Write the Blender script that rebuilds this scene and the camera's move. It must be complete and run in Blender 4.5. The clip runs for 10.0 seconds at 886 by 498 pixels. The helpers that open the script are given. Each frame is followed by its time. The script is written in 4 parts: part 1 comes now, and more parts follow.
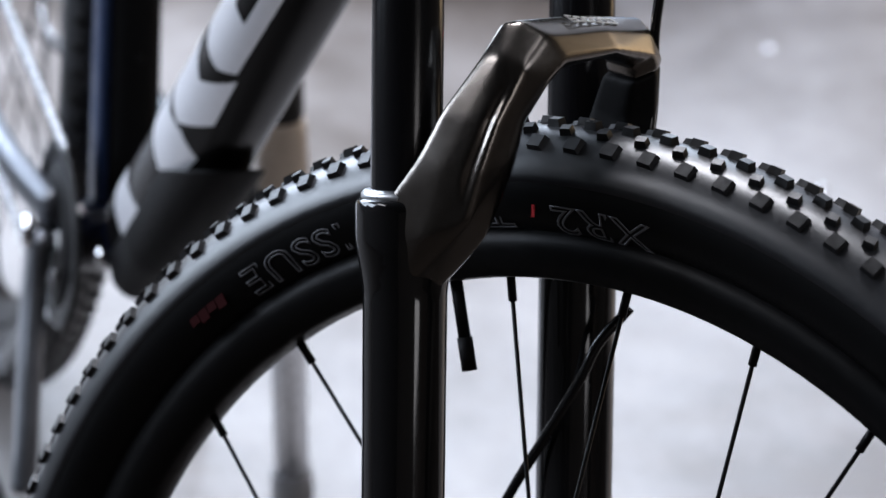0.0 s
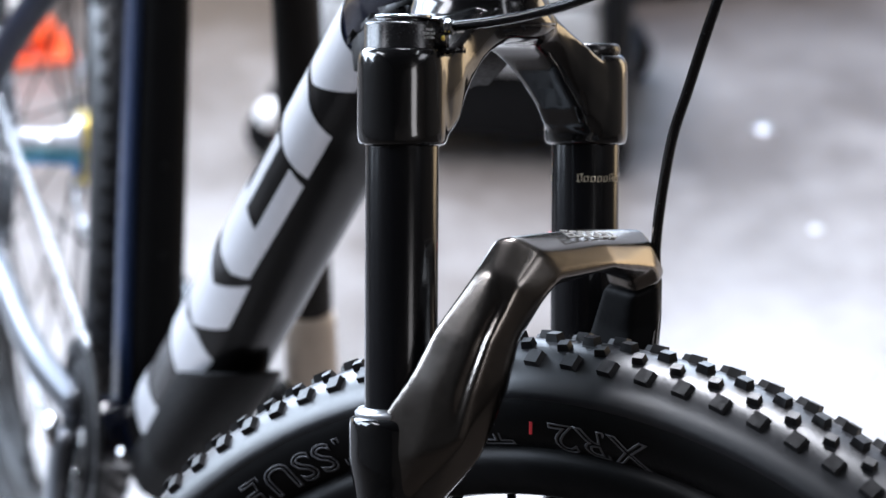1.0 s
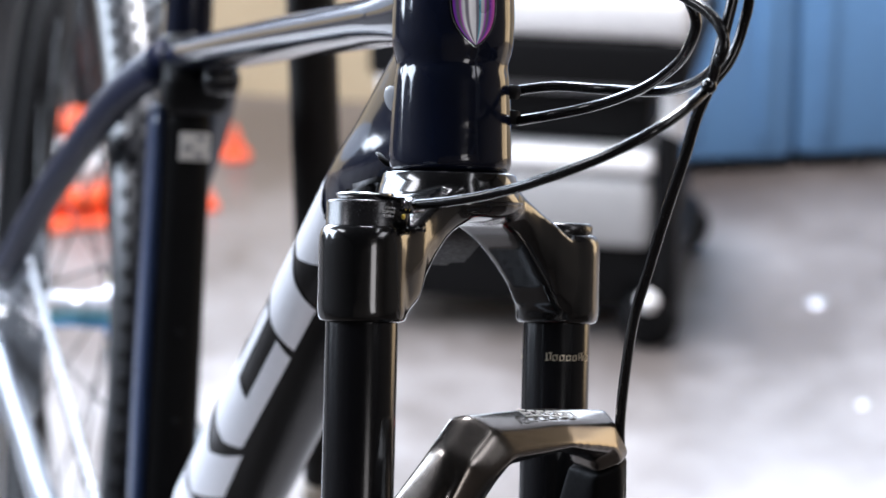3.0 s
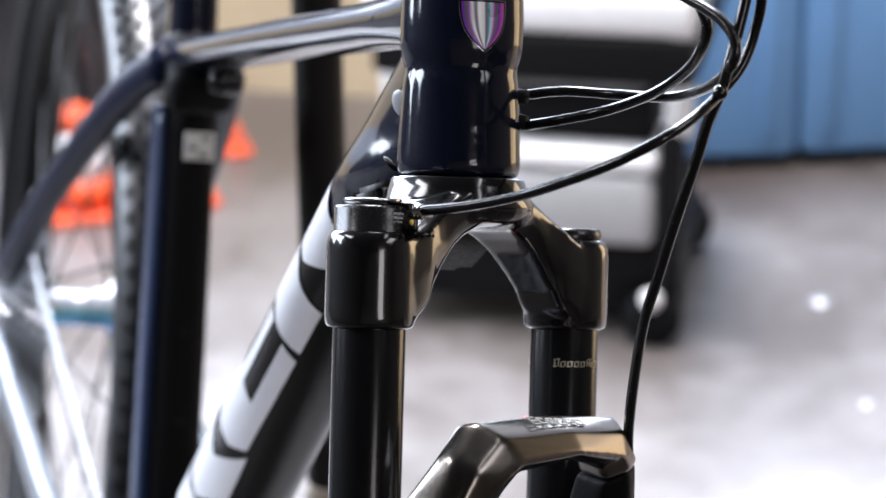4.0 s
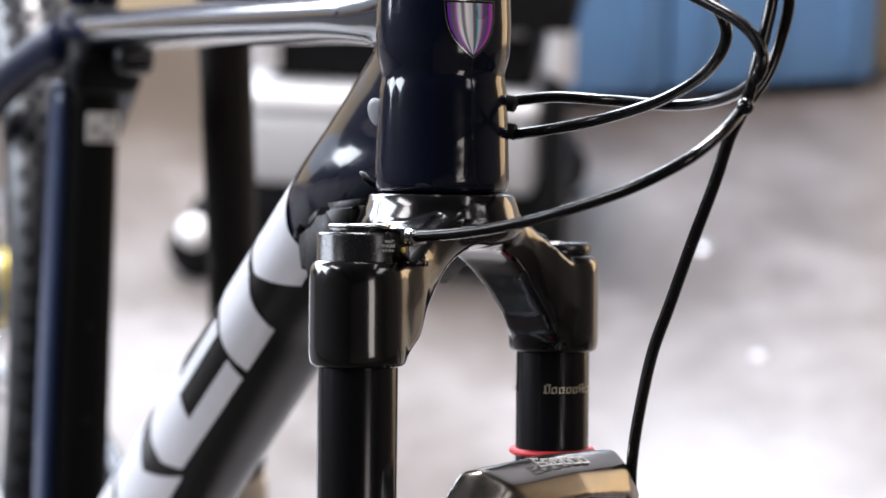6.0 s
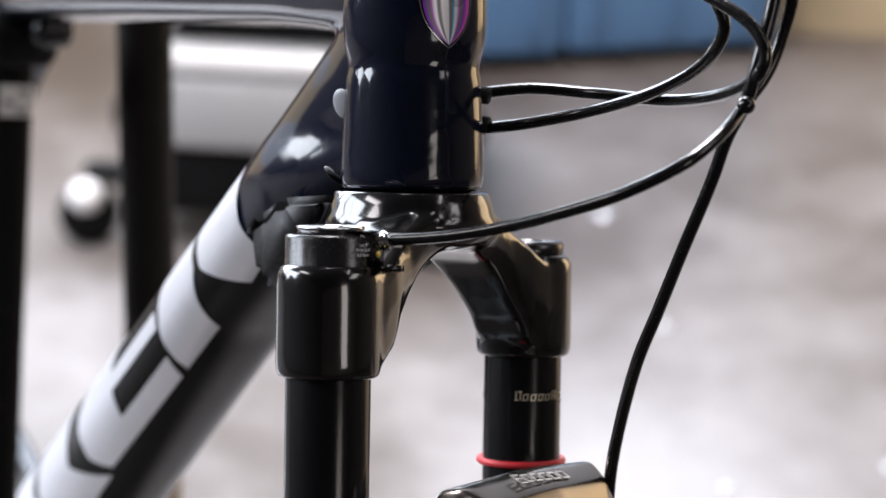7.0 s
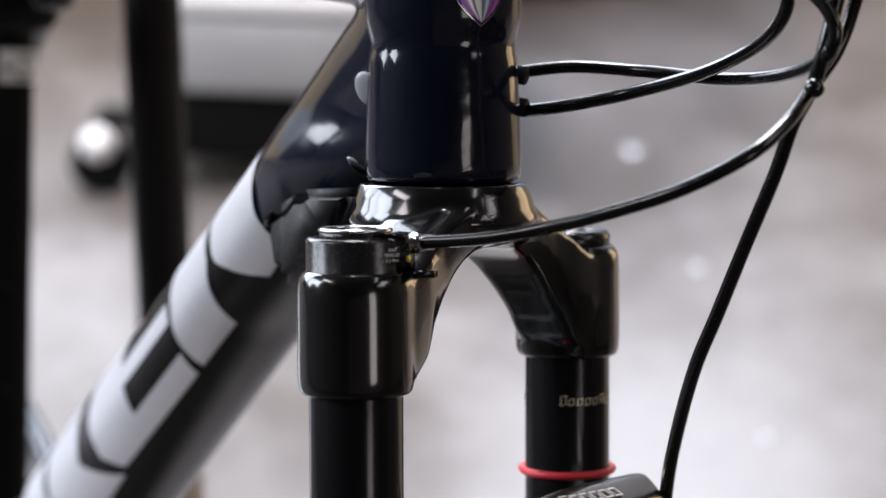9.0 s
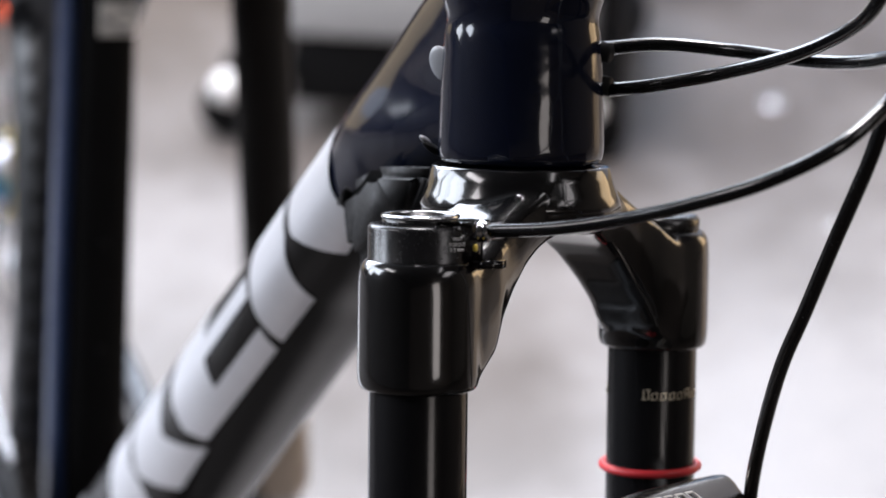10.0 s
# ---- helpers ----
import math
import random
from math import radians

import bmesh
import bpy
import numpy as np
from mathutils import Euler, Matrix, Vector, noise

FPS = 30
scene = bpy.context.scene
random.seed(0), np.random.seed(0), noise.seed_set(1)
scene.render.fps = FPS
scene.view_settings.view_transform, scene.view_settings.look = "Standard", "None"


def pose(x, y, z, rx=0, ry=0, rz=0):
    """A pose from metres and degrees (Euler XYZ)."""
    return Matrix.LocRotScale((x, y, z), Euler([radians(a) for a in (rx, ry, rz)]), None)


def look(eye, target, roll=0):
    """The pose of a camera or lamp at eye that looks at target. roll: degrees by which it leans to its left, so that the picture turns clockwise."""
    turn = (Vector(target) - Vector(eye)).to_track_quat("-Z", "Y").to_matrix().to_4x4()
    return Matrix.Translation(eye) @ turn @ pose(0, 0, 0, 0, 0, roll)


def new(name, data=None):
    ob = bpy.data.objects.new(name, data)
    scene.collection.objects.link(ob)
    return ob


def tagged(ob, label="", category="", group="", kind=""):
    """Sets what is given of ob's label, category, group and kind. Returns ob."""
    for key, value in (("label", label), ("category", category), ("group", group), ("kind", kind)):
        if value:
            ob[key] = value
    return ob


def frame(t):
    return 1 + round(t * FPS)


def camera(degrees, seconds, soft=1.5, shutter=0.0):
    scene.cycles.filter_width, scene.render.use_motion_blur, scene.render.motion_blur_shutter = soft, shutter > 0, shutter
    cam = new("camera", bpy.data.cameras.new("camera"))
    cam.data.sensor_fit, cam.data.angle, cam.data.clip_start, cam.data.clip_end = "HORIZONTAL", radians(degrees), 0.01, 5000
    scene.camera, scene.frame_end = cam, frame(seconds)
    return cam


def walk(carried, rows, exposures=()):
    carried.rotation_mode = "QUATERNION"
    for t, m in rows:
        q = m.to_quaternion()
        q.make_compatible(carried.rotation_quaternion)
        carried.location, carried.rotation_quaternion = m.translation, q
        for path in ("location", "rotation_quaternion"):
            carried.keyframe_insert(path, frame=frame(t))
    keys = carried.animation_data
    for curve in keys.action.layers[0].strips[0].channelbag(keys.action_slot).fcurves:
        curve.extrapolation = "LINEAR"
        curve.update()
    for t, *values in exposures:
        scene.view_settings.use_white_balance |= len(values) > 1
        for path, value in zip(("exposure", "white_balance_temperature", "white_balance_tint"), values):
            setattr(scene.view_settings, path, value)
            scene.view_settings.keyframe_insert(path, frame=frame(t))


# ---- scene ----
# ---------------------------------------------------------------- camera
cam = camera(18.64, 10.0, soft=1.5)
walk(cam, [
    (0.0, look((1.1201, -0.2853, 1.2223), (0.1222, 0.058, 0.651), 0.01)),
    (0.5, look((1.1145, -0.2614, 1.2285), (0.0937, 0.0713, 0.6926), -1.03)),
    (1.0, look((1.1068, -0.2424, 1.2369), (0.0679, 0.0786, 0.7294), -1.04)),
    (1.5, look((1.1038, -0.2202, 1.2415), (0.0434, 0.0813, 0.7675), -1.28)),
    (2.0, look((1.1148, -0.1987, 1.2409), (0.043, 0.0773, 0.777), -1.04)),
    (2.5, look((1.1228, -0.1802, 1.2414), (0.0482, 0.1079, 0.7919), -1.12)),
    (3.0, look((1.1283, -0.1819, 1.2451), (0.0492, 0.1031, 0.8042), -0.88)),
    (4.5, look((1.0974, -0.1839, 1.2479), (0.0225, 0.1054, 0.7995), -0.46)),
    (5.0, look((1.064, -0.1945, 1.2483), (-0.0019, 0.1133, 0.7912), -0.2)),
    (6.3, look((0.959, -0.229, 1.255), (-0.0676, 0.1485, 0.7615), 0.57)),
    (6.5, look((0.9403, -0.2316, 1.2472), (-0.0787, 0.1506, 0.7418), 1.29)),
    (7.0, look((0.9066, -0.2425, 1.247), (-0.0996, 0.1752, 0.7441), 1.64)),
    (7.5, look((0.8811, -0.2551, 1.2452), (-0.1055, 0.1935, 0.7301), 1.42)),
    (8.0, look((0.8595, -0.25, 1.2371), (-0.1103, 0.2035, 0.695), 1.59)),
    (8.5, look((0.838, -0.2283, 1.2353), (-0.1441, 0.2144, 0.7066), 1.12)),
    (9.0, look((0.8134, -0.2107, 1.2341), (-0.1806, 0.1932, 0.6967), 0.33)),
    (9.5, look((0.7982, -0.1921, 1.2314), (-0.2019, 0.1782, 0.6813), -0.05)),
    (10.0, look((0.775, -0.1645, 1.2271), (-0.231, 0.1683, 0.6639), -0.24)),
], exposures=[(0.0, -0.58, 6250, 15), (1.0, 0.04, 6150, 14), (3.0, 0.16, 6250, 15), (5.2, 0.14, 6600, 17), (7.0, -0.19, 6750, 17), (8.5, -0.47, 6700, 17), (10.0, -0.38, 6700, 17)])

# ---------------------------------------------------------------- light
world = bpy.data.worlds.new("daylight")
scene.world = world
world.use_nodes = True
wn = world.node_tree
sky = wn.nodes.new("ShaderNodeTexSky")
sky.sky_type, sky.sun_disc = "NISHITA", False
sky.sun_elevation, sky.sun_rotation = radians(40), radians(200)
wn.nodes["Background"].inputs["Strength"].default_value = 0.10
wn.links.new(sky.outputs[0], wn.nodes["Background"].inputs["Color"])


def area(name, m, sx, sy, watts, color):
    data = bpy.data.lights.new(name, "AREA")
    data.shape, data.size, data.size_y, data.energy, data.color = "RECTANGLE", sx, sy, watts, color
    ob = new(name, data)
    ob.matrix_world = m
    return ob


# daylight in unseen windows: the back wall's, those on the left and at the end, and the small one in front
area("back_window_and_fill", look((-3.25, -0.60, 1.62), (-1.09, -1.77, 1.0)), 1.85, 1.75, 178, (0.76, 0.88, 1.0))
# second back panel is added fill that keeps the floor bright
area("back_window_and_fill", look((-2.45, 0.92, 1.62), (-0.29, -0.25, 1.0)), 1.52, 1.75, 66, (0.77, 0.89, 1.0))
area("tall_window_daylight", look((-2.97, -3.07, 1.76), (-2.9, 0.2, 1.2)), 1.33, 1.82, 92, (0.77, 0.89, 1.0))
area("side_window_daylight", look((-1.615, -3.07, 2.10), (-1.5, 0.2, 1.2)), 1.35, 1.12, 76, (0.77, 0.89, 1.0))
area("end_window_daylight", look((-3.73, -2.25, 1.60), (0.0, -1.6, 1.2)), 1.28, 1.68, 60, (0.77, 0.89, 1.0))
area("front_window_daylight", look((4.40, 1.20, 1.98), (0.0, 0.2, 1.0)), 1.0, 1.35, 17, (1.0, 0.95, 0.88))
# warm panel added for tan rim reflections, in place of a lit wall
area("warm_rim_fill", look((-1.02, 3.58, 0.72), (-0.1, 3.1, 0.72)), 1.8, 1.40, 24, (1.0, 0.74, 0.42))
# ceiling lamps out of view, added to brighten the floor and feed reflections
ADDED_LAMPS = ((2.0, 2.45, 22, 1.6, 1.2), (-0.55, -2.05, 30, 1.3, 0.6), (-1.42, 0.50, 152, 1.3, 0.55), (0.7, 1.2, 3, 1.3, 0.14))
for lx, ly, lw, sx, sy in ADDED_LAMPS:
    area("added_lamp_glow", look((lx, ly, 2.70), (lx, ly, 0)), sx, sy, lw, (0.97, 0.98, 1.0))


# ---------------------------------------------------------------- materials
def surface(name, color, rough=0.5, metal=0.0, vary=0.12, scale=8.0, fine=90.0, bump=0.0, coat=0.0, rvary=0.08, spec=0.5):
    m = bpy.data.materials.new(name)
    m.use_nodes = True
    t = m.node_tree
    b = t.nodes["Principled BSDF"]
    b.inputs["Metallic"].default_value = metal
    b.inputs["Coat Weight"].default_value = coat
    b.inputs["Coat Roughness"].default_value = 0.05
    b.inputs["Specular IOR Level"].default_value = spec
    co = t.nodes.new("ShaderNodeTexCoord")
    big, small = t.nodes.new("ShaderNodeTexNoise"), t.nodes.new("ShaderNodeTexNoise")
    big.inputs["Scale"].default_value, small.inputs["Scale"].default_value = scale, fine
    big.inputs["Detail"].default_value = small.inputs["Detail"].default_value = 4
    for n in (big, small):
        t.links.new(co.outputs["Object"], n.inputs["Vector"])
    add = t.nodes.new("ShaderNodeMath")
    add.operation = "ADD"
    t.links.new(big.outputs["Fac"], add.inputs[0])
    t.links.new(small.outputs["Fac"], add.inputs[1])
    ramp = t.nodes.new("ShaderNodeMapRange")
    ramp.inputs["From Min"].default_value, ramp.inputs["From Max"].default_value = 0.6, 1.4
    ramp.inputs["To Min"].default_value, ramp.inputs["To Max"].default_value = 1 - vary, 1 + vary
    t.links.new(add.outputs[0], ramp.inputs["Value"])
    mul = t.nodes.new("ShaderNodeVectorMath")
    mul.operation = "SCALE"
    mul.inputs[0].default_value = color
    t.links.new(ramp.outputs[0], mul.inputs["Scale"])
    t.links.new(mul.outputs[0], b.inputs["Base Color"])
    rr = t.nodes.new("ShaderNodeMapRange")
    rr.inputs["From Min"].default_value, rr.inputs["From Max"].default_value = 0.3, 0.7
    rr.inputs["To Min"].default_value, rr.inputs["To Max"].default_value = max(0.02, rough - rvary), min(1, rough + rvary)
    t.links.new(small.outputs["Fac"], rr.inputs["Value"])
    t.links.new(rr.outputs[0], b.inputs["Roughness"])
    if bump:
        bp = t.nodes.new("ShaderNodeBump")
        bp.inputs["Strength"].default_value, bp.inputs["Distance"].default_value = 1.0, bump
        t.links.new(small.outputs["Fac"], bp.inputs["Height"])
        t.links.new(bp.outputs[0], b.inputs["Normal"])
    return m


def floor_material():
    m = surface("polished_concrete", (0.21, 0.20, 0.197), 0.34, vary=0.12, scale=1.6, fine=22, rvary=0.04, bump=0.0002, spec=0.75)
    t = m.node_tree
    b = t.nodes["Principled BSDF"]
    old = b.inputs["Base Color"].links[0].from_socket
    stain, co = t.nodes.new("ShaderNodeTexNoise"), t.nodes.new("ShaderNodeTexCoord")
    stain.inputs["Scale"].default_value, stain.inputs["Detail"].default_value, stain.inputs["Roughness"].default_value = 2.3, 8, 0.65
    t.links.new(co.outputs["Object"], stain.inputs["Vector"])
    ramp = t.nodes.new("ShaderNodeValToRGB")
    ramp.color_ramp.elements[0].position, ramp.color_ramp.elements[1].position = 0.42, 0.62
    ramp.color_ramp.elements[0].color, ramp.color_ramp.elements[1].color = (0.58, 0.535, 0.50, 1), (1.16, 1.15, 1.15, 1)
    t.links.new(stain.outputs["Fac"], ramp.inputs["Fac"])
    mix = t.nodes.new("ShaderNodeVectorMath")
    mix.operation = "MULTIPLY"
    t.links.new(old, mix.inputs[0])
    t.links.new(ramp.outputs["Color"], mix.inputs[1])
    # browner and darker towards the back wall, with a ragged edge
    sep, edge, lane = t.nodes.new("ShaderNodeVectorMath"), t.nodes.new("ShaderNodeMath"), t.nodes.new("ShaderNodeValToRGB")
    sep.operation = "DOT_PRODUCT"
    sep.inputs[1].default_value = (0.95, -0.31, 0.0)
    t.links.new(co.outputs["Object"], sep.inputs[0])
    edge.operation = "MULTIPLY_ADD"
    edge.inputs[1].default_value = 0.9
    t.links.new(stain.outputs["Fac"], edge.inputs[0])
    t.links.new(sep.outputs["Value"], edge.inputs[2])
    rng = t.nodes.new("ShaderNodeMapRange")
    rng.inputs["From Min"].default_value, rng.inputs["From Max"].default_value = -1.85, -1.15
    t.links.new(edge.outputs[0], rng.inputs["Value"])
    lane.color_ramp.elements[0].color, lane.color_ramp.elements[1].color = (0.54, 0.49, 0.455, 1), (1.10, 1.10, 1.10, 1)
    t.links.new(rng.outputs[0], lane.inputs["Fac"])
    mix2 = t.nodes.new("ShaderNodeVectorMath")
    mix2.operation = "MULTIPLY"
    t.links.new(mix.outputs[0], mix2.inputs[0])
    t.links.new(lane.outputs["Color"], mix2.inputs[1])
    t.links.new(mix2.outputs[0], b.inputs["Base Color"])
    return m


def iridescent(name, along, stops, scale, metal=0.35, rough=0.25):
    m = surface(name, (0.5, 0.5, 0.5), rough, metal)
    t = m.node_tree
    co, sep, mp = t.nodes.new("ShaderNodeTexCoord"), t.nodes.new("ShaderNodeSeparateXYZ"), t.nodes.new("ShaderNodeMapRange")
    t.links.new(co.outputs["Generated"], sep.inputs[0])
    wav, ramp = t.nodes.new("ShaderNodeMath"), t.nodes.new("ShaderNodeValToRGB")
    wav.operation = "PINGPONG"
    wav.inputs[1].default_value = scale
    t.links.new(sep.outputs[along], wav.inputs[0])
    mp.inputs["From Max"].default_value = scale
    t.links.new(wav.outputs[0], mp.inputs["Value"])
    t.links.new(mp.outputs[0], ramp.inputs["Fac"])
    el = ramp.color_ramp.elements
    for i, (p, c) in enumerate(stops):
        e = el[i] if i < 2 else el.new(p)
        e.position, e.color = p, (*c, 1)
    t.links.new(ramp.outputs["Color"], t.nodes["Principled BSDF"].inputs["Base Color"])
    return m


CONCRETE = floor_material()
PLASTER = surface("beige_plaster", (0.52, 0.41, 0.26), 0.85, vary=0.12, scale=1.5, fine=40, bump=0.0006)
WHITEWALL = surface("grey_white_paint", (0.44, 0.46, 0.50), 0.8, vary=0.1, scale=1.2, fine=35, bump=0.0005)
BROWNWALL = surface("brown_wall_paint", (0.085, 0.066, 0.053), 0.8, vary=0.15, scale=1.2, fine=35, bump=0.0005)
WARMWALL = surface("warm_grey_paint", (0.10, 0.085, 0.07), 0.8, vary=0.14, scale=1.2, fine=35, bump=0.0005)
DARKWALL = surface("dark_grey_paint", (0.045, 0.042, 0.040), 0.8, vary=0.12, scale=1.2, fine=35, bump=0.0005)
NAVY = surface("navy_gloss_paint", (0.0046, 0.0070, 0.0180), 0.11, vary=0.15, scale=20, fine=400, coat=0.2, rvary=0.02)
GUNMETAL = surface("dark_satin_paint", (0.0050, 0.0046, 0.0046), 0.20, vary=0.15, scale=18, fine=500, rvary=0.03, spec=0.05)
STAYNAVY = surface("navy_stay_paint", (0.005, 0.008, 0.026), 0.42, vary=0.15, scale=20, fine=400, spec=0.12)
BLUESHEEN = surface("blue_sheen_colour", (0.013, 0.026, 0.070), 0.34, vary=0.12, scale=20, fine=300, spec=0.35)
DECAL = surface("silver_white_decal", (0.80, 0.81, 0.85), 0.34, vary=0.03, scale=15, fine=120, metal=0.60, rvary=0.0)
GLOSSBLACK = surface("gloss_black_paint", (0.005, 0.005, 0.0055), 0.10, vary=0.2, scale=30, fine=600, coat=0.3, rvary=0.03)
ARCHSHEEN = surface("arch_sheen_paint", (0.185, 0.168, 0.152), 0.23, vary=0.12, scale=25, fine=500, metal=1.0, rvary=0.03)
CROWNBLACK = surface("crown_black_paint", (0.004, 0.004, 0.0045), 0.16, vary=0.2, scale=30, fine=600, rvary=0.02, spec=0.6, coat=0.7)
SATINBLACK = surface("satin_black_paint", (0.011, 0.011, 0.012), 0.24, vary=0.2, scale=30, fine=700, rvary=0.05)
ANODISED = surface("black_anodised_tube", (0.006, 0.006, 0.007), 0.17, vary=0.15, scale=20, fine=800, metal=0.0, rvary=0.03, spec=0.42)
MATTEBLACK = surface("matte_black_rubber", (0.005, 0.005, 0.0055), 0.62, spec=0.13, vary=0.2, scale=40, fine=400, bump=0.0001)
RUBBER = surface("tyre_rubber", (0.008, 0.008, 0.009), 0.40, vary=0.25, scale=25, fine=350, bump=0.00012, rvary=0.08)
TYRESIDE = surface("tyre_sidewall", (0.0032, 0.0032, 0.0036), 0.48, spec=0.17, vary=0.25, scale=30, fine=900, bump=0.00008)
CASING = surface("tread_casing", (0.010, 0.011, 0.014), 0.36, spec=0.9, vary=0.2, scale=30, fine=700, rvary=0.06)
RIMBLACK = surface("black_rim", (0.004, 0.004, 0.0045), 0.45, spec=0.2, vary=0.2, scale=30, fine=300)
CABLE = surface("black_cable_housing", (0.005, 0.005, 0.0055), 0.20, vary=0.15, scale=60, fine=700, coat=0.2)
ALLOY = surface("dull_alloy", (0.17, 0.18, 0.20), 0.38, metal=0.85, vary=0.12, scale=40, fine=300)
CHROME = surface("polished_metal", (0.75, 0.76, 0.78), 0.14, metal=1.0, vary=0.08, scale=60, fine=500)
SILVER = surface("satin_silver", (0.62, 0.64, 0.67), 0.32, metal=0.85, vary=0.12, scale=40, fine=300)
DIMINK = surface("dim_grey_print", (0.13, 0.13, 0.14), 0.45, vary=0.15)
GREYINK = surface("grey_print", (0.26, 0.26, 0.27), 0.5, vary=0.1)
LIGHTINK = surface("light_grey_print", (0.48, 0.47, 0.45), 0.5, vary=0.08)
WHITEINK = surface("white_print", (0.8, 0.8, 0.8), 0.5, vary=0.05)
GOLDINK = surface("champagne_print", (0.62, 0.55, 0.42), 0.35, vary=0.08, metal=0.4)
RED = surface("red_rubber", (0.75, 0.04, 0.05), 0.4, vary=0.1)
REDDARK = surface("red_print", (0.030, 0.003, 0.004), 0.7, vary=0.1, spec=0.08)
GOLD = surface("gold_anodised", (0.95, 0.72, 0.12), 0.3, metal=0.3)
ORANGE = surface("orange_plastic", (0.85, 0.10, 0.02), 0.45, vary=0.1)
WHITEPL = surface("white_plastic", (0.86, 0.85, 0.84), 0.4, vary=0.08)
BLUEPL = surface("blue_plastic", (0.118, 0.255, 0.46), 0.5, vary=0.12, scale=4, fine=60)
DARKSHEET = surface("dark_reflection_sheet", (0.030, 0.024, 0.020), 0.6, vary=0.2, scale=3, fine=60, bump=0.0006, spec=0.25)
TRAYSHADE = surface("shaded_white_plastic", (0.42, 0.42, 0.42), 0.45, vary=0.08)
DARKPL = surface("dark_plastic", (0.006, 0.006, 0.0065), 0.5, vary=0.15, spec=0.12)
GREYPL = surface("grey_plastic", (0.20, 0.20, 0.21), 0.45, vary=0.15)
GREYPLUG = surface("silver_grey_plastic", (0.34, 0.35, 0.37), 0.38, vary=0.08)
POSTBLACK = surface("black_post_sleeve", (0.012, 0.010, 0.009), 0.55, vary=0.3, scale=14, fine=120, bump=0.0006, spec=0.2)
TAN = surface("tan_plastic", (0.52, 0.43, 0.34), 0.5, vary=0.15)
STICKER = surface("cream_sticker", (0.88, 0.86, 0.81), 0.5, vary=0.08)
# oil-slick tints, whitened towards the top to carry light from above
OILSLICK = iridescent("oil_slick_metal_lit_top", 2, [(0.0, (0.02, 0.05, 0.30)), (1.0, (0.85, 0.82, 0.92)), (0.34, (0.04, 0.25, 0.60)), (0.52, (0.25, 0.75, 0.90)), (0.66, (0.85, 0.88, 0.95))], 1.0)


def fan_badge():
    """Rays of violet, teal and silver that spread from the badge's foot; "fan" runs across its width."""
    m = surface("iridescent_badge", (0.5, 0.5, 0.5), 0.30, 0.3)
    t = m.node_tree
    at, ramp = t.nodes.new("ShaderNodeAttribute"), t.nodes.new("ShaderNodeValToRGB")
    at.attribute_name = "fan"
    t.links.new(at.outputs["Fac"], ramp.inputs["Fac"])
    cols = {"v": (0.30, 0.05, 0.62), "p": (0.62, 0.12, 0.70), "t": (0.08, 0.55, 0.75), "s": (0.78, 0.80, 0.86), "d": (0.20, 0.19, 0.24), "w": (0.92, 0.92, 0.95), "m": (0.80, 0.16, 0.66)}
    rays = "vvddpswddwwwwddtwspddvpmm"
    el = ramp.color_ramp.elements
    for i, k in enumerate(rays):
        e = el[i] if i < 2 else el.new(i / (len(rays) - 1))
        e.position, e.color = i / (len(rays) - 1), (*cols[k], 1)
    t.links.new(ramp.outputs["Color"], t.nodes["Principled BSDF"].inputs["Base Color"])
    return m


BADGE = fan_badge()
BADGERIM = surface("badge_rim", (0.55, 0.56, 0.6), 0.2, metal=0.9)


# ---------------------------------------------------------------- building helpers
def part(name, bm, material, parent=None, label="", m=None, smooth=True, remesh=0.0, relax=0):
    me = bpy.data.meshes.new(name)
    bm.normal_update()
    bm.to_mesh(me)
    bm.free()
    me.materials.append(material)
    if smooth:
        me.polygons.foreach_set("use_smooth", [True] * len(me.polygons))
    ob = new(name, me)
    ob.parent = parent
    if m is not None:
        ob.matrix_basis = m
    if remesh:
        md = ob.modifiers.new("remesh", "REMESH")
        md.mode, md.voxel_size, md.use_smooth_shade = "VOXEL", remesh, True
        if relax:
            sm = ob.modifiers.new("smooth", "SMOOTH")
            sm.factor, sm.iterations = 0.5, relax
    if label:
        tagged(ob, label)
    return ob


def thing(name, m, label, category, group="", kind=""):
    ob = new(name)
    ob.matrix_basis = m
    return tagged(ob, label, category, group, kind)


def lathe(bm, profile, n=40, axis=None, close=False):
    """Turn a profile of (radius, height) round z, then move it by axis."""
    rings = []
    for r, z in profile:
        rings.append([bm.verts.new((r * math.cos(2 * math.pi * k / n), r * math.sin(2 * math.pi * k / n), z)) for k in range(n)])
    pairs = list(zip(rings, rings[1:])) + ([(rings[-1], rings[0])] if close else [])
    for a, b in pairs:
        for k in range(n):
            bm.faces.new((a[k], a[(k + 1) % n], b[(k + 1) % n], b[k]))
    if not close:
        bm.faces.new(list(reversed(rings[0])))
        bm.faces.new(rings[-1])
    if axis is not None:
        bmesh.ops.transform(bm, matrix=axis, verts=[v for r in rings for v in r])
    return rings


def smooth_path(pts, steps=8):
    """Catmull-Rom points through pts."""
    p = [Vector(q) for q in pts]
    p = [2 * p[0] - p[1]] + p + [2 * p[-1] - p[-2]]
    out = []
    for i in range(1, len(p) - 2):
        for k in range(steps):
            t = k / steps
            a, b, c, d = p[i - 1], p[i], p[i + 1], p[i + 2]
            out.append(0.5 * (2 * b + (c - a) * t + (2 * a - 5 * b + 4 * c - d) * t * t + (3 * b - a - 3 * c + d) * t ** 3))
    out.append(p[-2])
    return out


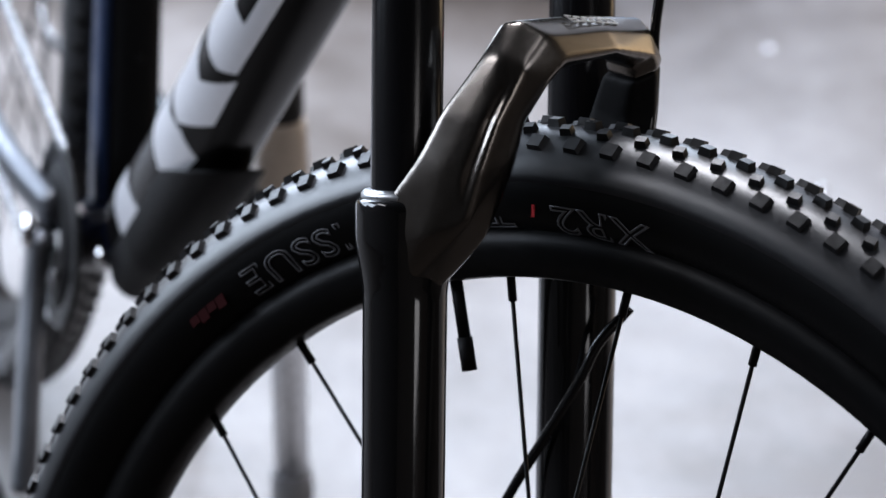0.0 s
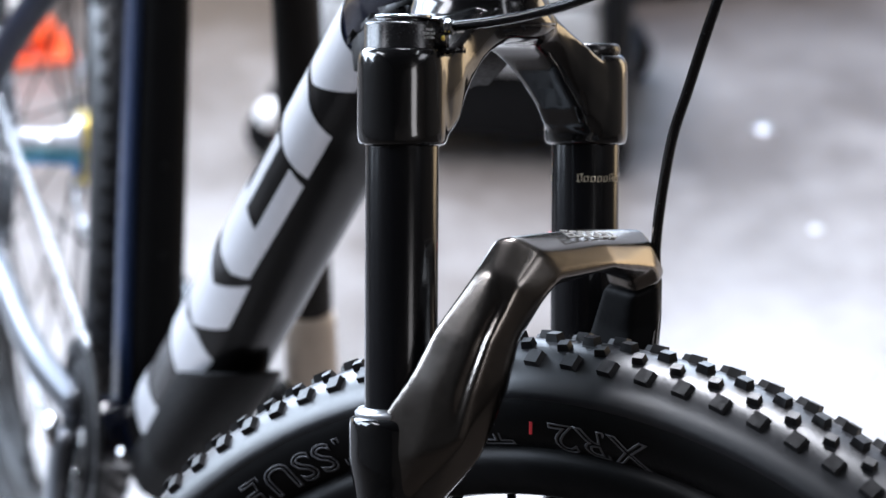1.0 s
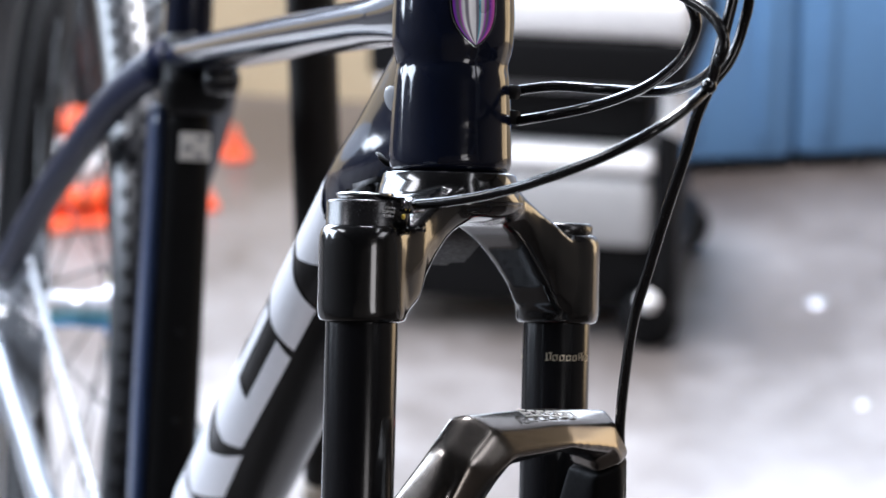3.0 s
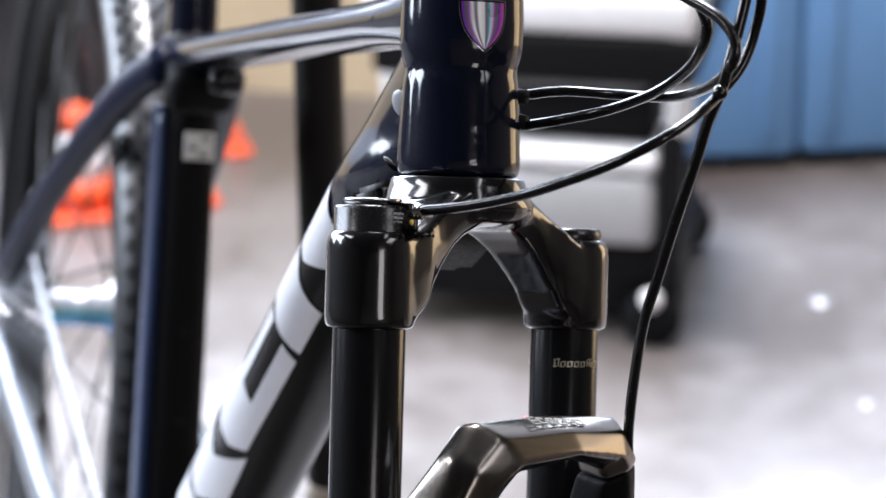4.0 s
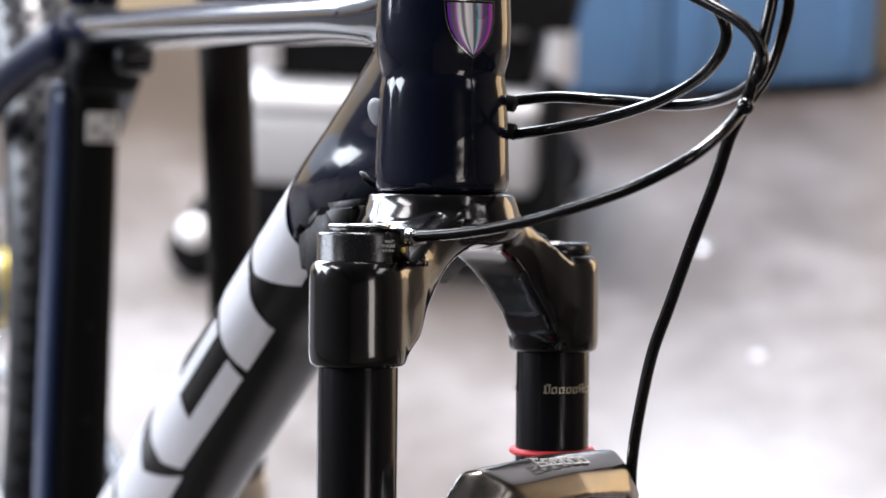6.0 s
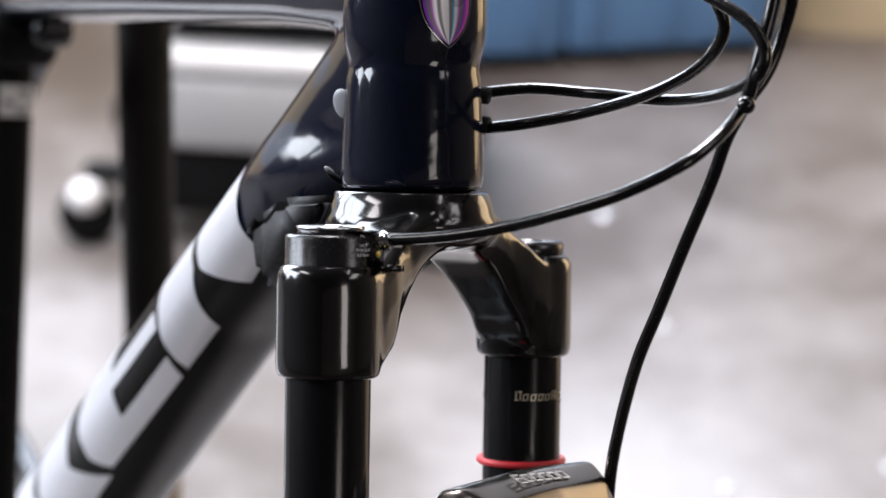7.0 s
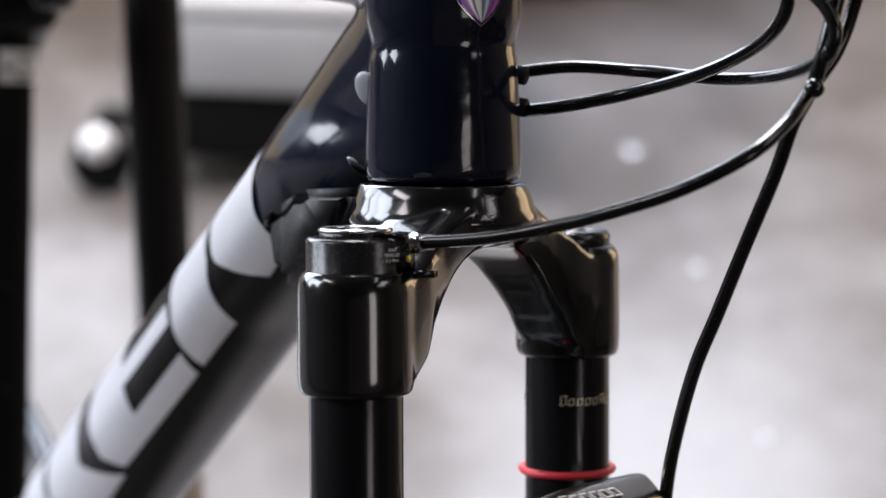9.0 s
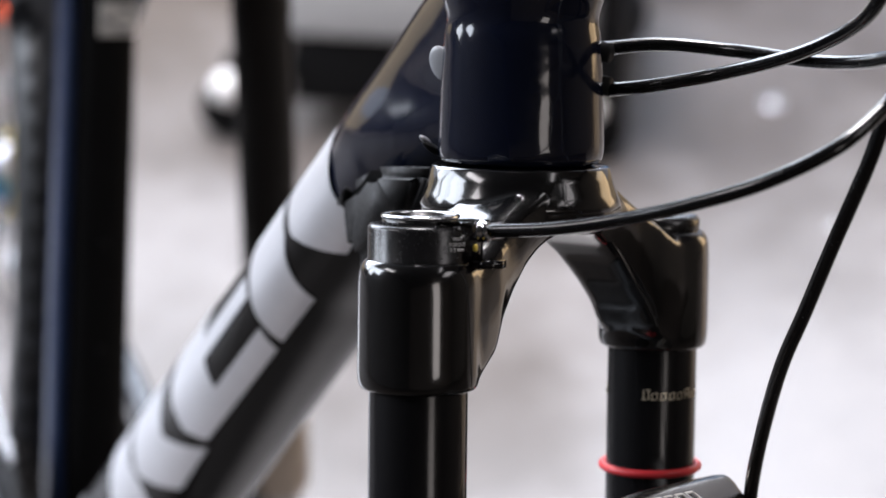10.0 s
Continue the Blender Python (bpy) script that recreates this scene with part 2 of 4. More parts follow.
def sweep(bm, path, size, n=12, side=(0, 1, 0), power=2.0):
    """A closed tube along path; size(k) gives half-widths (along side, across). power over 2 squares it."""
    rings, ref = [], Vector(side)
    for i, p in enumerate(path):
        t = (path[min(i + 1, len(path) - 1)] - path[max(i - 1, 0)]).normalized()
        sx = (ref - t * ref.dot(t)).normalized()
        sy = t.cross(sx)
        rx, ry = size(i / (len(path) - 1))
        ring = []
        for k in range(n):
            c, s = math.cos(2 * math.pi * k / n), math.sin(2 * math.pi * k / n)
            c, s = math.copysign(abs(c) ** (2 / power), c), math.copysign(abs(s) ** (2 / power), s)
            ring.append(bm.verts.new(p + sx * rx * c + sy * ry * s))
        rings.append(ring)
    for a, b in zip(rings, rings[1:]):
        for k in range(n):
            bm.faces.new((a[k], a[(k + 1) % n], b[(k + 1) % n], b[k]))
    bm.faces.new(list(reversed(rings[0])))
    bm.faces.new(rings[-1])


def rod(bm, a, b, r, n=8):
    path = [Vector(a), Vector(b)]
    d = (path[1] - path[0]).normalized()
    sweep(bm, path, lambda k: (r, r), n, (0, 1, 0) if abs(d.y) < 0.9 else (1, 0, 0))


def rbox(bm, sx, sy, sz, bevel=0.004, m=None, seg=2):
    made = bmesh.ops.create_cube(bm, size=1.0, matrix=Matrix.Diagonal((sx, sy, sz, 1)))["verts"]
    if bevel:
        edges = list({e for v in made for e in v.link_edges})
        res = bmesh.ops.bevel(bm, geom=edges, offset=bevel, segments=seg, affect="EDGES", profile=0.5)
        made = list({v for v in made if v.is_valid} | set(res["verts"]))
    if m is not None:
        bmesh.ops.transform(bm, matrix=m, verts=made)


def hull(bm, pts):
    vs = [bm.verts.new(p) for p in pts]
    bmesh.ops.convex_hull(bm, input=vs)


def ring_torus(bm, R, r, n=80, k=10, m=None):
    vs = []
    for i in range(n):
        a = 2 * math.pi * i / n
        vs.append([bm.verts.new(((R + r * math.cos(2 * math.pi * j / k)) * math.cos(a), (R + r * math.cos(2 * math.pi * j / k)) * math.sin(a), r * math.sin(2 * math.pi * j / k))) for j in range(k)])
    for i in range(n):
        for j in range(k):
            bm.faces.new((vs[i][j], vs[(i + 1) % n][j], vs[(i + 1) % n][(j + 1) % k], vs[i][(j + 1) % k]))
    if m is not None:
        bmesh.ops.transform(bm, matrix=m, verts=[v for q in vs for v in q])


def letters(body, size, outline=0.0, extrude=0.0003, spacing=1.0):
    """The text as a mesh in the xy plane, as a bmesh."""
    cu = bpy.data.curves.new("text", "FONT")
    cu.body, cu.size, cu.align_x, cu.align_y, cu.space_character = body, size, "CENTER", "CENTER", spacing
    cu.resolution_u = 3
    if outline:
        cu.fill_mode, cu.bevel_depth, cu.bevel_resolution = "NONE", outline, 0
    else:
        cu.extrude = extrude
    ob = new("text", cu)
    me = bpy.data.meshes.new_from_object(ob.evaluated_get(bpy.context.evaluated_depsgraph_get()))
    bpy.data.objects.remove(ob)
    bm = bmesh.new()
    bm.from_mesh(me)
    bpy.data.meshes.remove(me)
    return bm


# ---------------------------------------------------------------- room
def wall_between(name, a, b, height, thick, material, z0=0.0):
    a, b = Vector((*a, 0)), Vector((*b, 0))
    d = b - a
    bm = bmesh.new()
    rbox(bm, d.length, thick, height, 0)
    mid = (a + b) / 2
    return tagged(part(name, bm, material, m=pose(mid.x, mid.y, z0 + height / 2, rz=math.degrees(math.atan2(d.y, d.x))), smooth=False), "plain painted plaster wall", "wall", kind="structure")


bm = bmesh.new()
rbox(bm, 9.0, 8.0, 0.1, 0, pose(0.4, 0.6, 0))
tagged(part("floor", bm, CONCRETE, m=pose(0.0, 0.0, -0.05), smooth=False), "worn polished grey concrete workshop floor", "floor", kind="structure")
bm = bmesh.new()
rbox(bm, 9.0, 8.0, 0.1, 0)
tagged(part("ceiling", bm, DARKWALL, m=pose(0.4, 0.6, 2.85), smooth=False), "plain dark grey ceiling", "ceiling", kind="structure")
# unseen dark sheet on the floor, added to darken what the bicycle reflects
bm = bmesh.new()
outline = [(-0.24, -0.42), (-0.24, 0.2), (0.02, 0.9), (0.85, 4.2), (4.4, 4.2), (4.4, -3.1), (-3.0, -3.1), (-3.0, -0.42)]
lows = [bm.verts.new((x, y, 0.0)) for x, y in outline]
tops = [bm.verts.new((x, y, 0.004)) for x, y in outline]
bm.faces.new(list(reversed(tops)))
for i in range(len(outline)):
    j = (i + 1) % len(outline)
    bm.faces.new((lows[i], lows[j], tops[j], tops[i]))
tagged(part("floor_dark_sheet", bm, DARKSHEET, smooth=False), "unseen dark sheet on the floor that darkens reflections", "matting", kind="structure")
# back wall: solid below the sill, piers at the ends and a header above the window
NICHE = ((-2.906, 0.06), (-2.706, 0.44))
for a, b in (((-3.75, -1.55), NICHE[0]), (NICHE[1], (-1.49, 2.76))):
    wall_between("wall_back_board", a, b, 0.36, 0.12, PLASTER)
    wall_between("wall_back_low", a, b, 0.36, 0.12, WHITEWALL, 0.36)
# low bay in it, into which the parked bicycles reach
bay = [(x - 0.62 * 0.886, y + 0.62 * 0.464) for x, y in NICHE]
for a, b in zip(NICHE, bay):
    wall_between("wall_bay_side", (a[0] - 0.054, a[1] + 0.029), b, 0.70, 0.06, PLASTER)
wall_between("wall_bay_back", (bay[0][0] - 0.04, bay[0][1] - 0.018), (bay[1][0] + 0.02, bay[1][1] + 0.05), 0.70, 0.06, PLASTER)
bm = bmesh.new()
rbox(bm, 0.55, 0.70, 0.02, 0, pose((NICHE[0][0] + bay[1][0]) / 2 - 0.054, (NICHE[0][1] + bay[1][1]) / 2 + 0.029, 0.711, rz=62.3))
tagged(part("wall_bay_lid", bm, WHITEWALL, smooth=False), "plain painted plaster wall", "wall", kind="structure")
wall_between("wall_back_head", (-3.75, -1.55), (-0.55, 4.55), 0.28, 0.12, WHITEWALL, 2.52)
wall_between("wall_back_pier_a", (-3.75, -1.55), (-3.70, -1.45), 1.8, 0.12, WHITEWALL, 0.72)
wall_between("wall_back_pier_c", (-2.11, 1.58), (-1.49, 2.76), 1.8, 0.12, WHITEWALL, 0.72)
wall_between("wall_back_pier_b", (-1.49, 2.76), (-0.55, 4.55), 1.06, 0.12, PLASTER, 1.46)
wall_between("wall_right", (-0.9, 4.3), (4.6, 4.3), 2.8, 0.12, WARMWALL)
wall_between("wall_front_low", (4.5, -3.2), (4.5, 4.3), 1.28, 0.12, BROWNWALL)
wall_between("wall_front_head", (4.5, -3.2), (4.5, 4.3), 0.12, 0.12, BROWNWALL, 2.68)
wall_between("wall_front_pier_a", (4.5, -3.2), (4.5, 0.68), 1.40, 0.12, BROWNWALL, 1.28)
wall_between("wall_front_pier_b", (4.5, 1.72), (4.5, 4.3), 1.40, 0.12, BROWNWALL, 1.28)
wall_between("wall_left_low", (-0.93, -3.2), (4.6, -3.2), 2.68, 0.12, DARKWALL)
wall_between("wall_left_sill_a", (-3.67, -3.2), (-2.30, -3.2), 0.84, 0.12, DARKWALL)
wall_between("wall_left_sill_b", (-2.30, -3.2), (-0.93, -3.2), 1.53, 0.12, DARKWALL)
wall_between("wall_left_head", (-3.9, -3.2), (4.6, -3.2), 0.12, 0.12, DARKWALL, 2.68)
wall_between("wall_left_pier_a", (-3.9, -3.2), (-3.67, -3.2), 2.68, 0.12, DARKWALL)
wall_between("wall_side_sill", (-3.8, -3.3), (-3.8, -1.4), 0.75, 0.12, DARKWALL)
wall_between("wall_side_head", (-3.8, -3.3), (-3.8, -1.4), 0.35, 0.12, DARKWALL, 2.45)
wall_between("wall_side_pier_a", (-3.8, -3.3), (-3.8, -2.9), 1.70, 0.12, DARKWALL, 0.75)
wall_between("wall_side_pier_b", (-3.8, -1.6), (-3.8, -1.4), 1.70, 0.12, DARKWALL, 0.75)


def added_lamp(x, y, sx, sy):
    t = thing("added_ceiling_light", pose(x, y, 2.74), "white lamp panel added out of view on the ceiling", "ceiling light", "ceiling lights")
    b = bmesh.new()
    rbox(b, sx + 0.06, sy + 0.06, 0.05, 0.01, pose(0, 0, 0.03))
    part("housing", b, WHITEPL, t)


for lx, ly, lw, sx, sy in ADDED_LAMPS:
    added_lamp(lx, ly, sx, sy)
# ---------------------------------------------------------------- bicycle
# bicycle frame: x forward, y to its left, z up from the ground; it leans on its kickstand
LEAN, HEAD, STEER = 8.30, 69.2, 33.08
bicycle = thing("bicycle", pose(0, 0, 0, -LEAN), "navy mountain bike leaning on its kickstand with the bars turned", "bicycle")
RACE = Vector((0, 0, 0.83))
UP = Vector((-math.cos(radians(HEAD)), 0, math.sin(radians(HEAD))))
FWD0 = Vector((math.sin(radians(HEAD)), 0, math.cos(radians(HEAD))))
LEFT0 = Vector((0, 1, 0))
FWD = FWD0 * math.cos(radians(STEER)) + LEFT0 * math.sin(radians(STEER))
LEFT = UP.cross(FWD)


def axes_matrix(x, y, z, o):
    return Matrix(((x[0], y[0], z[0], o[0]), (x[1], y[1], z[1], o[1]), (x[2], y[2], z[2], o[2]), (0, 0, 0, 1)))


FORK = axes_matrix(FWD, LEFT, UP, RACE)      # fork: forward, left, up along the steerer
HT = axes_matrix(FWD0, LEFT0, UP, RACE)      # the same, not steered


def in_fork(a, b, c):
    return FORK @ Vector((a, b, c))


# ---- frame: one moulded shell of tubes
E_DT = Vector((-0.672, 0, -0.741))
N_DT = Vector((-0.741, 0, 0.672))
C_DT = N_DT * 0.598
PU, QA = 0.036, 0.029                         # half-depth above the middle, half-width
BELLY = ((-0.60, 0.022), (-0.42, 0.0215), (-0.35, 0.026), (-0.29, 0.030), (-0.20, 0.0365), (-0.10, 0.042), (0.10, 0.044))


def down(s):
    return C_DT + E_DT * s


def tube_point(s, deg, off=0.0):
    """A point of the down tube's skin; angles run from the upper side over the right side."""
    c, n = math.cos(radians(deg)), math.sin(radians(deg))
    depth = PU if c > 0 else float(np.interp(s, [b[0] for b in BELLY], [b[1] for b in BELLY]))
    return down(s) + N_DT * (depth + off) * c - LEFT0 * (QA + off) * n


def skin(bm, rings):
    for a, b in zip(rings, rings[1:]):
        for k in range(len(a)):
            bm.faces.new((a[k], a[(k + 1) % len(a)], b[(k + 1) % len(a)], b[k]))
    bm.faces.new(list(reversed(rings[0])))
    bm.faces.new(rings[-1])


bm = bmesh.new()
lathe(bm, [(0.026, 0.0), (0.0282, 0.0012), (0.0284, 0.006), (0.0275, 0.03), (0.0266, 0.045), (0.0252, 0.049), (0.0266, 0.0525), (0.0280, 0.058), (0.0284, 0.070), (0.0268, 0.112), (0.024, 0.114)], 48, HT)
skin(bm, [[bm.verts.new(tube_point(-0.53 + 0.605 * i / 40, 9 * k)) for k in range(40)] for i in range(41)])
# flare of the down tube into the head tube: broad below the shoulder line, narrow above it
FLARE = ((-0.495, 0.0352, 0.040), (-0.515, 0.0380, 0.030), (-0.530, 0.0400, 0.022), (-0.562, 0.0425, 0.004), (-0.593, 0.0455, -0.014), (-0.6145, 0.0525, -0.028), (-0.632, 0.0630, -0.042), (-0.650, 0.0720, -0.050))
rings = []
for i in range(40):
    q = -0.495 - 0.155 * i / 39
    up, fold = (float(np.interp(-q, [-r[0] for r in FLARE], [r[k] for r in FLARE])) for k in (1, 2))
    low = -0.0208 - 0.003 * min(1, i / 8) - 0.010 * max(0.0, -0.58 - q) / 0.07
    ring = []
    for k in range(64):
        n = (up + low) / 2 + (up - low) / 2 * math.cos(2 * math.pi * k / 64)
        f = min(1, max(0, (fold + 0.012 - n) / 0.034))
        f = f * f * (3 - 2 * f)
        slim, full = 0.0282 - 0.0135 * min(1, i / 32), 0.0282 + 0.0010 * min(1, i / 8)
        wide = slim + (full - slim) * f
        y = math.sin(2 * math.pi * k / 64)
        ring.append(bm.verts.new(down(q) + N_DT * n - LEFT0 * wide * math.copysign(abs(y) ** (1 - 0.20 * min(1, i / 20)), y)))
    rings.append(ring)
skin(bm, rings)
# top tube running on into the stays
path = smooth_path([(-0.03, 0, 0.905), (-0.075, 0, 0.885), (-0.15, 0, 0.859), (-0.37, 0, 0.785), (-0.57, 0, 0.716), (-0.64, 0, 0.69)], 8)
sweep(bm, path, lambda k: (0.019 + 0.004 * math.sin(3 * k), 0.0185 - 0.006 * min(1, 2.5 * k)), 28)
# seat tube
path = smooth_path([(-0.555, 0.001, 0.33), (-0.592, 0.001, 0.47), (-0.618, 0.001, 0.58), (-0.640, 0.001, 0.68), (-0.655, 0.001, 0.76)], 6)
path = [p + Vector((0, 0.0025, 0)) for p in path]
sweep(bm, path, lambda k: (0.0190 - 0.0025 * k, 0.021), 28, power=2.6)
# bottom bracket shell
lathe(bm, [(0.018, -0.046), (0.024, -0.046), (0.026, -0.03), (0.026, 0.03), (0.024, 0.046), (0.018, 0.046)], 30, pose(-0.545, 0, 0.328, 90))
frame_shell = part("frame", bm, NAVY, bicycle, "glossy dark navy moulded carbon frame", remesh=0.0020, relax=9)

for sgn, side in ((-1, "drive"), (1, "other")):
    bm = bmesh.new()
    sweep(bm, smooth_path([(-0.60, sgn * 0.020, 0.703), (-0.68, sgn * 0.038, 0.645), (-0.82, sgn * 0.055, 0.530), (-0.95, sgn * 0.066, 0.412)], 6), lambda k: (0.0115, 0.0145 - 0.003 * k), 16)
    part("seatstay", bm, STAYNAVY, frame_shell)
    bm = bmesh.new()
    sweep(bm, smooth_path([(-0.552, sgn * 0.046, 0.340), (-0.64, sgn * 0.064, 0.345), (-0.78, sgn * 0.066, 0.345), (-0.95, sgn * 0.069, 0.350)], 6), lambda k: (0.009, 0.014 - 0.003 * k), 16, power=2.5)
    part("chainstay", bm, ALLOY if sgn < 0 else NAVY, frame_shell, "silver chainstay" if sgn < 0 else "")
bm = bmesh.new()
rbox(bm, 0.060, 0.046, 0.034, 0.010, pose(-0.600, 0.001, 0.694, 0, 18), 3)
part("pivot_block", bm, MATTEBLACK, frame_shell, "black pivot block under the top tube")
bm = bmesh.new()
rbox(bm, 0.026, 0.024, 0.018, 0.006, pose(-0.562, 0.012, 0.704, 0, 18), 3)
part("pivot_cover", bm, SATINBLACK, frame_shell, "black pivot cover")
bm = bmesh.new()
rod(bm, (-0.648, 0, 0.73), (-0.725, 0, 0.97), 0.0158, 24)
part("seatpost", bm, GLOSSBLACK, bicycle)
# black cover on the front of the seat tube
bm = bmesh.new()
sweep(bm, smooth_path([(-0.551, 0.0045, 0.335), (-0.586, 0.0045, 0.47), (-0.612, 0.0045, 0.58), (-0.632, 0.0045, 0.66)], 6), lambda k: (0.0205 - 0.0025 * k, 0.0195), 28, power=2.6)
part("seat_tube_cover", bm, MATTEBLACK, frame_shell, "dull black front of the seat tube")
# window sheen on the navy edge, drawn as a blue strip
bm = bmesh.new()
sweep(bm, smooth_path([(-0.553, -0.0165, 0.335), (-0.588, -0.0160, 0.47), (-0.614, -0.0150, 0.58), (-0.634, -0.0145, 0.66)], 6), lambda k: (0.0050, 0.016), 20, power=2.6)
part("seat_tube_sheen", bm, BLUESHEEN, frame_shell, "blue sheen drawn along the seat tube's lit edge")
# label on the seat tube
bm = bmesh.new()
rbox(bm, 0.0012, 0.0210, 0.0195, 0.0004, pose(-0.6070, 0.0090, 0.640, 0, -12))
part("sticker", bm, STICKER, frame_shell, "small cream sticker")
bm = bmesh.new()
for y, z in ((0.0135, 0.646), (0.004, 0.639), (0.012, 0.634)):
    rbox(bm, 0.0016, 0.006, 0.0028, 0, pose(-0.6065 - (z - 0.640) * 0.21, y, z, 0, -12))
part("print_bar", bm, GREYINK, frame_shell)
for x, z in ((-0.5745, 0.515), (-0.5590, 0.455)):
    bm = bmesh.new()
    lathe(bm, [(0.0026, 0), (0.0026, 0.0015), (0.0012, 0.002)], 14, pose(x, 0.005, z, 0, 75))
    part("bolt", bm, DARKPL, frame_shell)


def tube_patch(corners, off=0.0012, n=14, m=14):
    """A sheet on the down tube between four corners (along, angle): two on its upper edge, two on its lower."""
    (s00, a00), (s01, a01), (s10, a10), (s11, a11) = corners
    b = bmesh.new()
    g = []
    for i in range(n + 1):
        v = i / n
        row = []
        for j in range(m + 1):
            h = j / m
            s = (s00 * (1 - v) + s10 * v) * (1 - h) + (s01 * (1 - v) + s11 * v) * h
            a = (a00 * (1 - v) + a10 * v) * (1 - h) + (a01 * (1 - v) + a11 * v) * h
            row.append(b.verts.new(tube_point(s, a, off)))
        g.append(row)
    for i in range(n):
        for j in range(m):
            b.faces.new((g[i][j], g[i][j + 1], g[i + 1][j + 1], g[i + 1][j]))
    return b


# silver-white shapes along the down tube: two corners on the upper edge, two on the lower
for shape in (((-0.5013, 25), (-0.430, 25), (-0.5013, 84), (-0.4455, 86)), ((-0.5013, 84), (-0.4455, 86), (-0.5040, 141), (-0.4745, 144)),
              ((-0.4237, 25), (-0.3753, 25), (-0.4371, 82.1), (-0.3813, 82.1)), ((-0.4371, 82.1), (-0.3813, 82.1), (-0.4248, 146.5), (-0.3784, 143.4)),
              ((-0.3736, 72.8), (-0.2343, 72.8), (-0.3768, 88.8), (-0.2359, 88.8)), ((-0.2988, 88.8), (-0.2359, 88.8), (-0.2992, 116.1), (-0.2401, 113.7)),
              ((-0.3748, 119.4), (-0.2401, 113.7), (-0.3698, 143.4), (-0.2551, 135.6)), ((-0.3041, 30), (-0.2413, 30), (-0.2963, 72.8), (-0.2343, 72.8)),
              ((-0.2207, 30), (-0.1460, 30), (-0.2086, 100), (-0.1510, 102)), ((-0.2086, 100), (-0.1510, 102), (-0.2486, 139.5), (-0.1927, 139.5)),
              ((-0.1390, 30), (-0.0900, 30), (-0.1393, 84), (-0.0950, 84)), ((-0.1393, 84), (-0.0950, 84), (-0.1513, 111), (-0.0930, 111)), ((-0.1513, 111), (-0.0930, 111), (-0.1480, 141), (-0.1120, 134)),
              ((-0.0087, 50), (0.0240, 50), (-0.0347, 124.5), (0.0140, 123.0))):
    part("lettering_shape", tube_patch(shape), DECAL, frame_shell, "silver-white painted shape")
part("tube_shade_band", tube_patch(((-0.5008, 10), (0.05, 10), (-0.5008, 260), (0.05, 260)), 0.0006, 50, 60), GUNMETAL, frame_shell, "dark satin painted middle of the tube")
# lower guard with its step on the underside
bm = bmesh.new()
rings = []
for s0 in (-0.117, -0.113, 0.0, 0.06):
    ring = []
    for k in range(32):
        c, n = math.cos(radians(11.25 * k)), math.sin(radians(11.25 * k))
        c, n = math.copysign(abs(c) ** 0.75, c), math.copysign(abs(n) ** 0.75, n)
        off = -0.022 + 0.0265 * c - (0.001 if s0 < -0.115 else 0.0) * c
        ring.append(bm.verts.new(down(s0 + (off + 0.026) * (2.3 if s0 < -0.05 else 0.0)) + N_DT * off + LEFT0 * 0.0280 * n))
    rings.append(ring)
skin(bm, rings)
part("down_tube_guard", bm, MATTEBLACK, frame_shell, "matte black rubber guard")
# bumper between the tube and the crown
bm = bmesh.new()
hull(bm, [Vector((x, y, z)) for y in (-0.0350, 0.0350) for x, z in ((-0.004, 0.8265), (-0.056, 0.8035), (-0.078, 0.7865), (-0.0775, 0.777), (-0.062, 0.760), (-0.018, 0.798))])
bmesh.ops.bevel(bm, geom=list(bm.edges), offset=0.004, segments=3, affect="EDGES")
part("bumper", bm, MATTEBLACK, frame_shell, "matte black steering bumper")
# oval plug and cable ports on the head tube
bm = bmesh.new()
bmesh.ops.create_uvsphere(bm, u_segments=20, v_segments=12, radius=1.0, matrix=pose(-0.0225, -0.0250, 0.8575, 0, 0, 34) @ pose(0, 0, 0, 0, -32) @ Matrix.Diagonal((0.0048, 0.0016, 0.0062, 1)))
part("plug", bm, GREYPLUG, frame_shell, "silver oval cable plug")
for p in ((-0.010, 0.0275, 0.8668), (-0.008, 0.0285, 0.8552)):
    bm = bmesh.new()
    rod(bm, (p[0] - 0.004, p[1] - 0.004, p[2]), (p[0] + 0.003, p[1] + 0.002, p[2] + 0.001), 0.0034, 14)
    part("cable_port", bm, MATTEBLACK, frame_shell)
# dark slit in the crease by the head tube, its highlight drawn as a pale shape
for name, at, r, mat_ in (("slit_highlight", (-0.0170, -0.0290, 0.8315), (0.0020, 0.0026, 0.0010), GREYPL), ("dark_slit", (-0.0155, -0.0265, 0.8290), (0.0028, 0.0048, 0.0014), MATTEBLACK)):
    bm = bmesh.new()
    bmesh.ops.create_uvsphere(bm, u_segments=20, v_segments=12, radius=1.0, matrix=Matrix.Translation(at) @ pose(0, 0, 0, -32) @ Matrix.Diagonal((*r, 1)))
    part(name, bm, mat_, frame_shell)
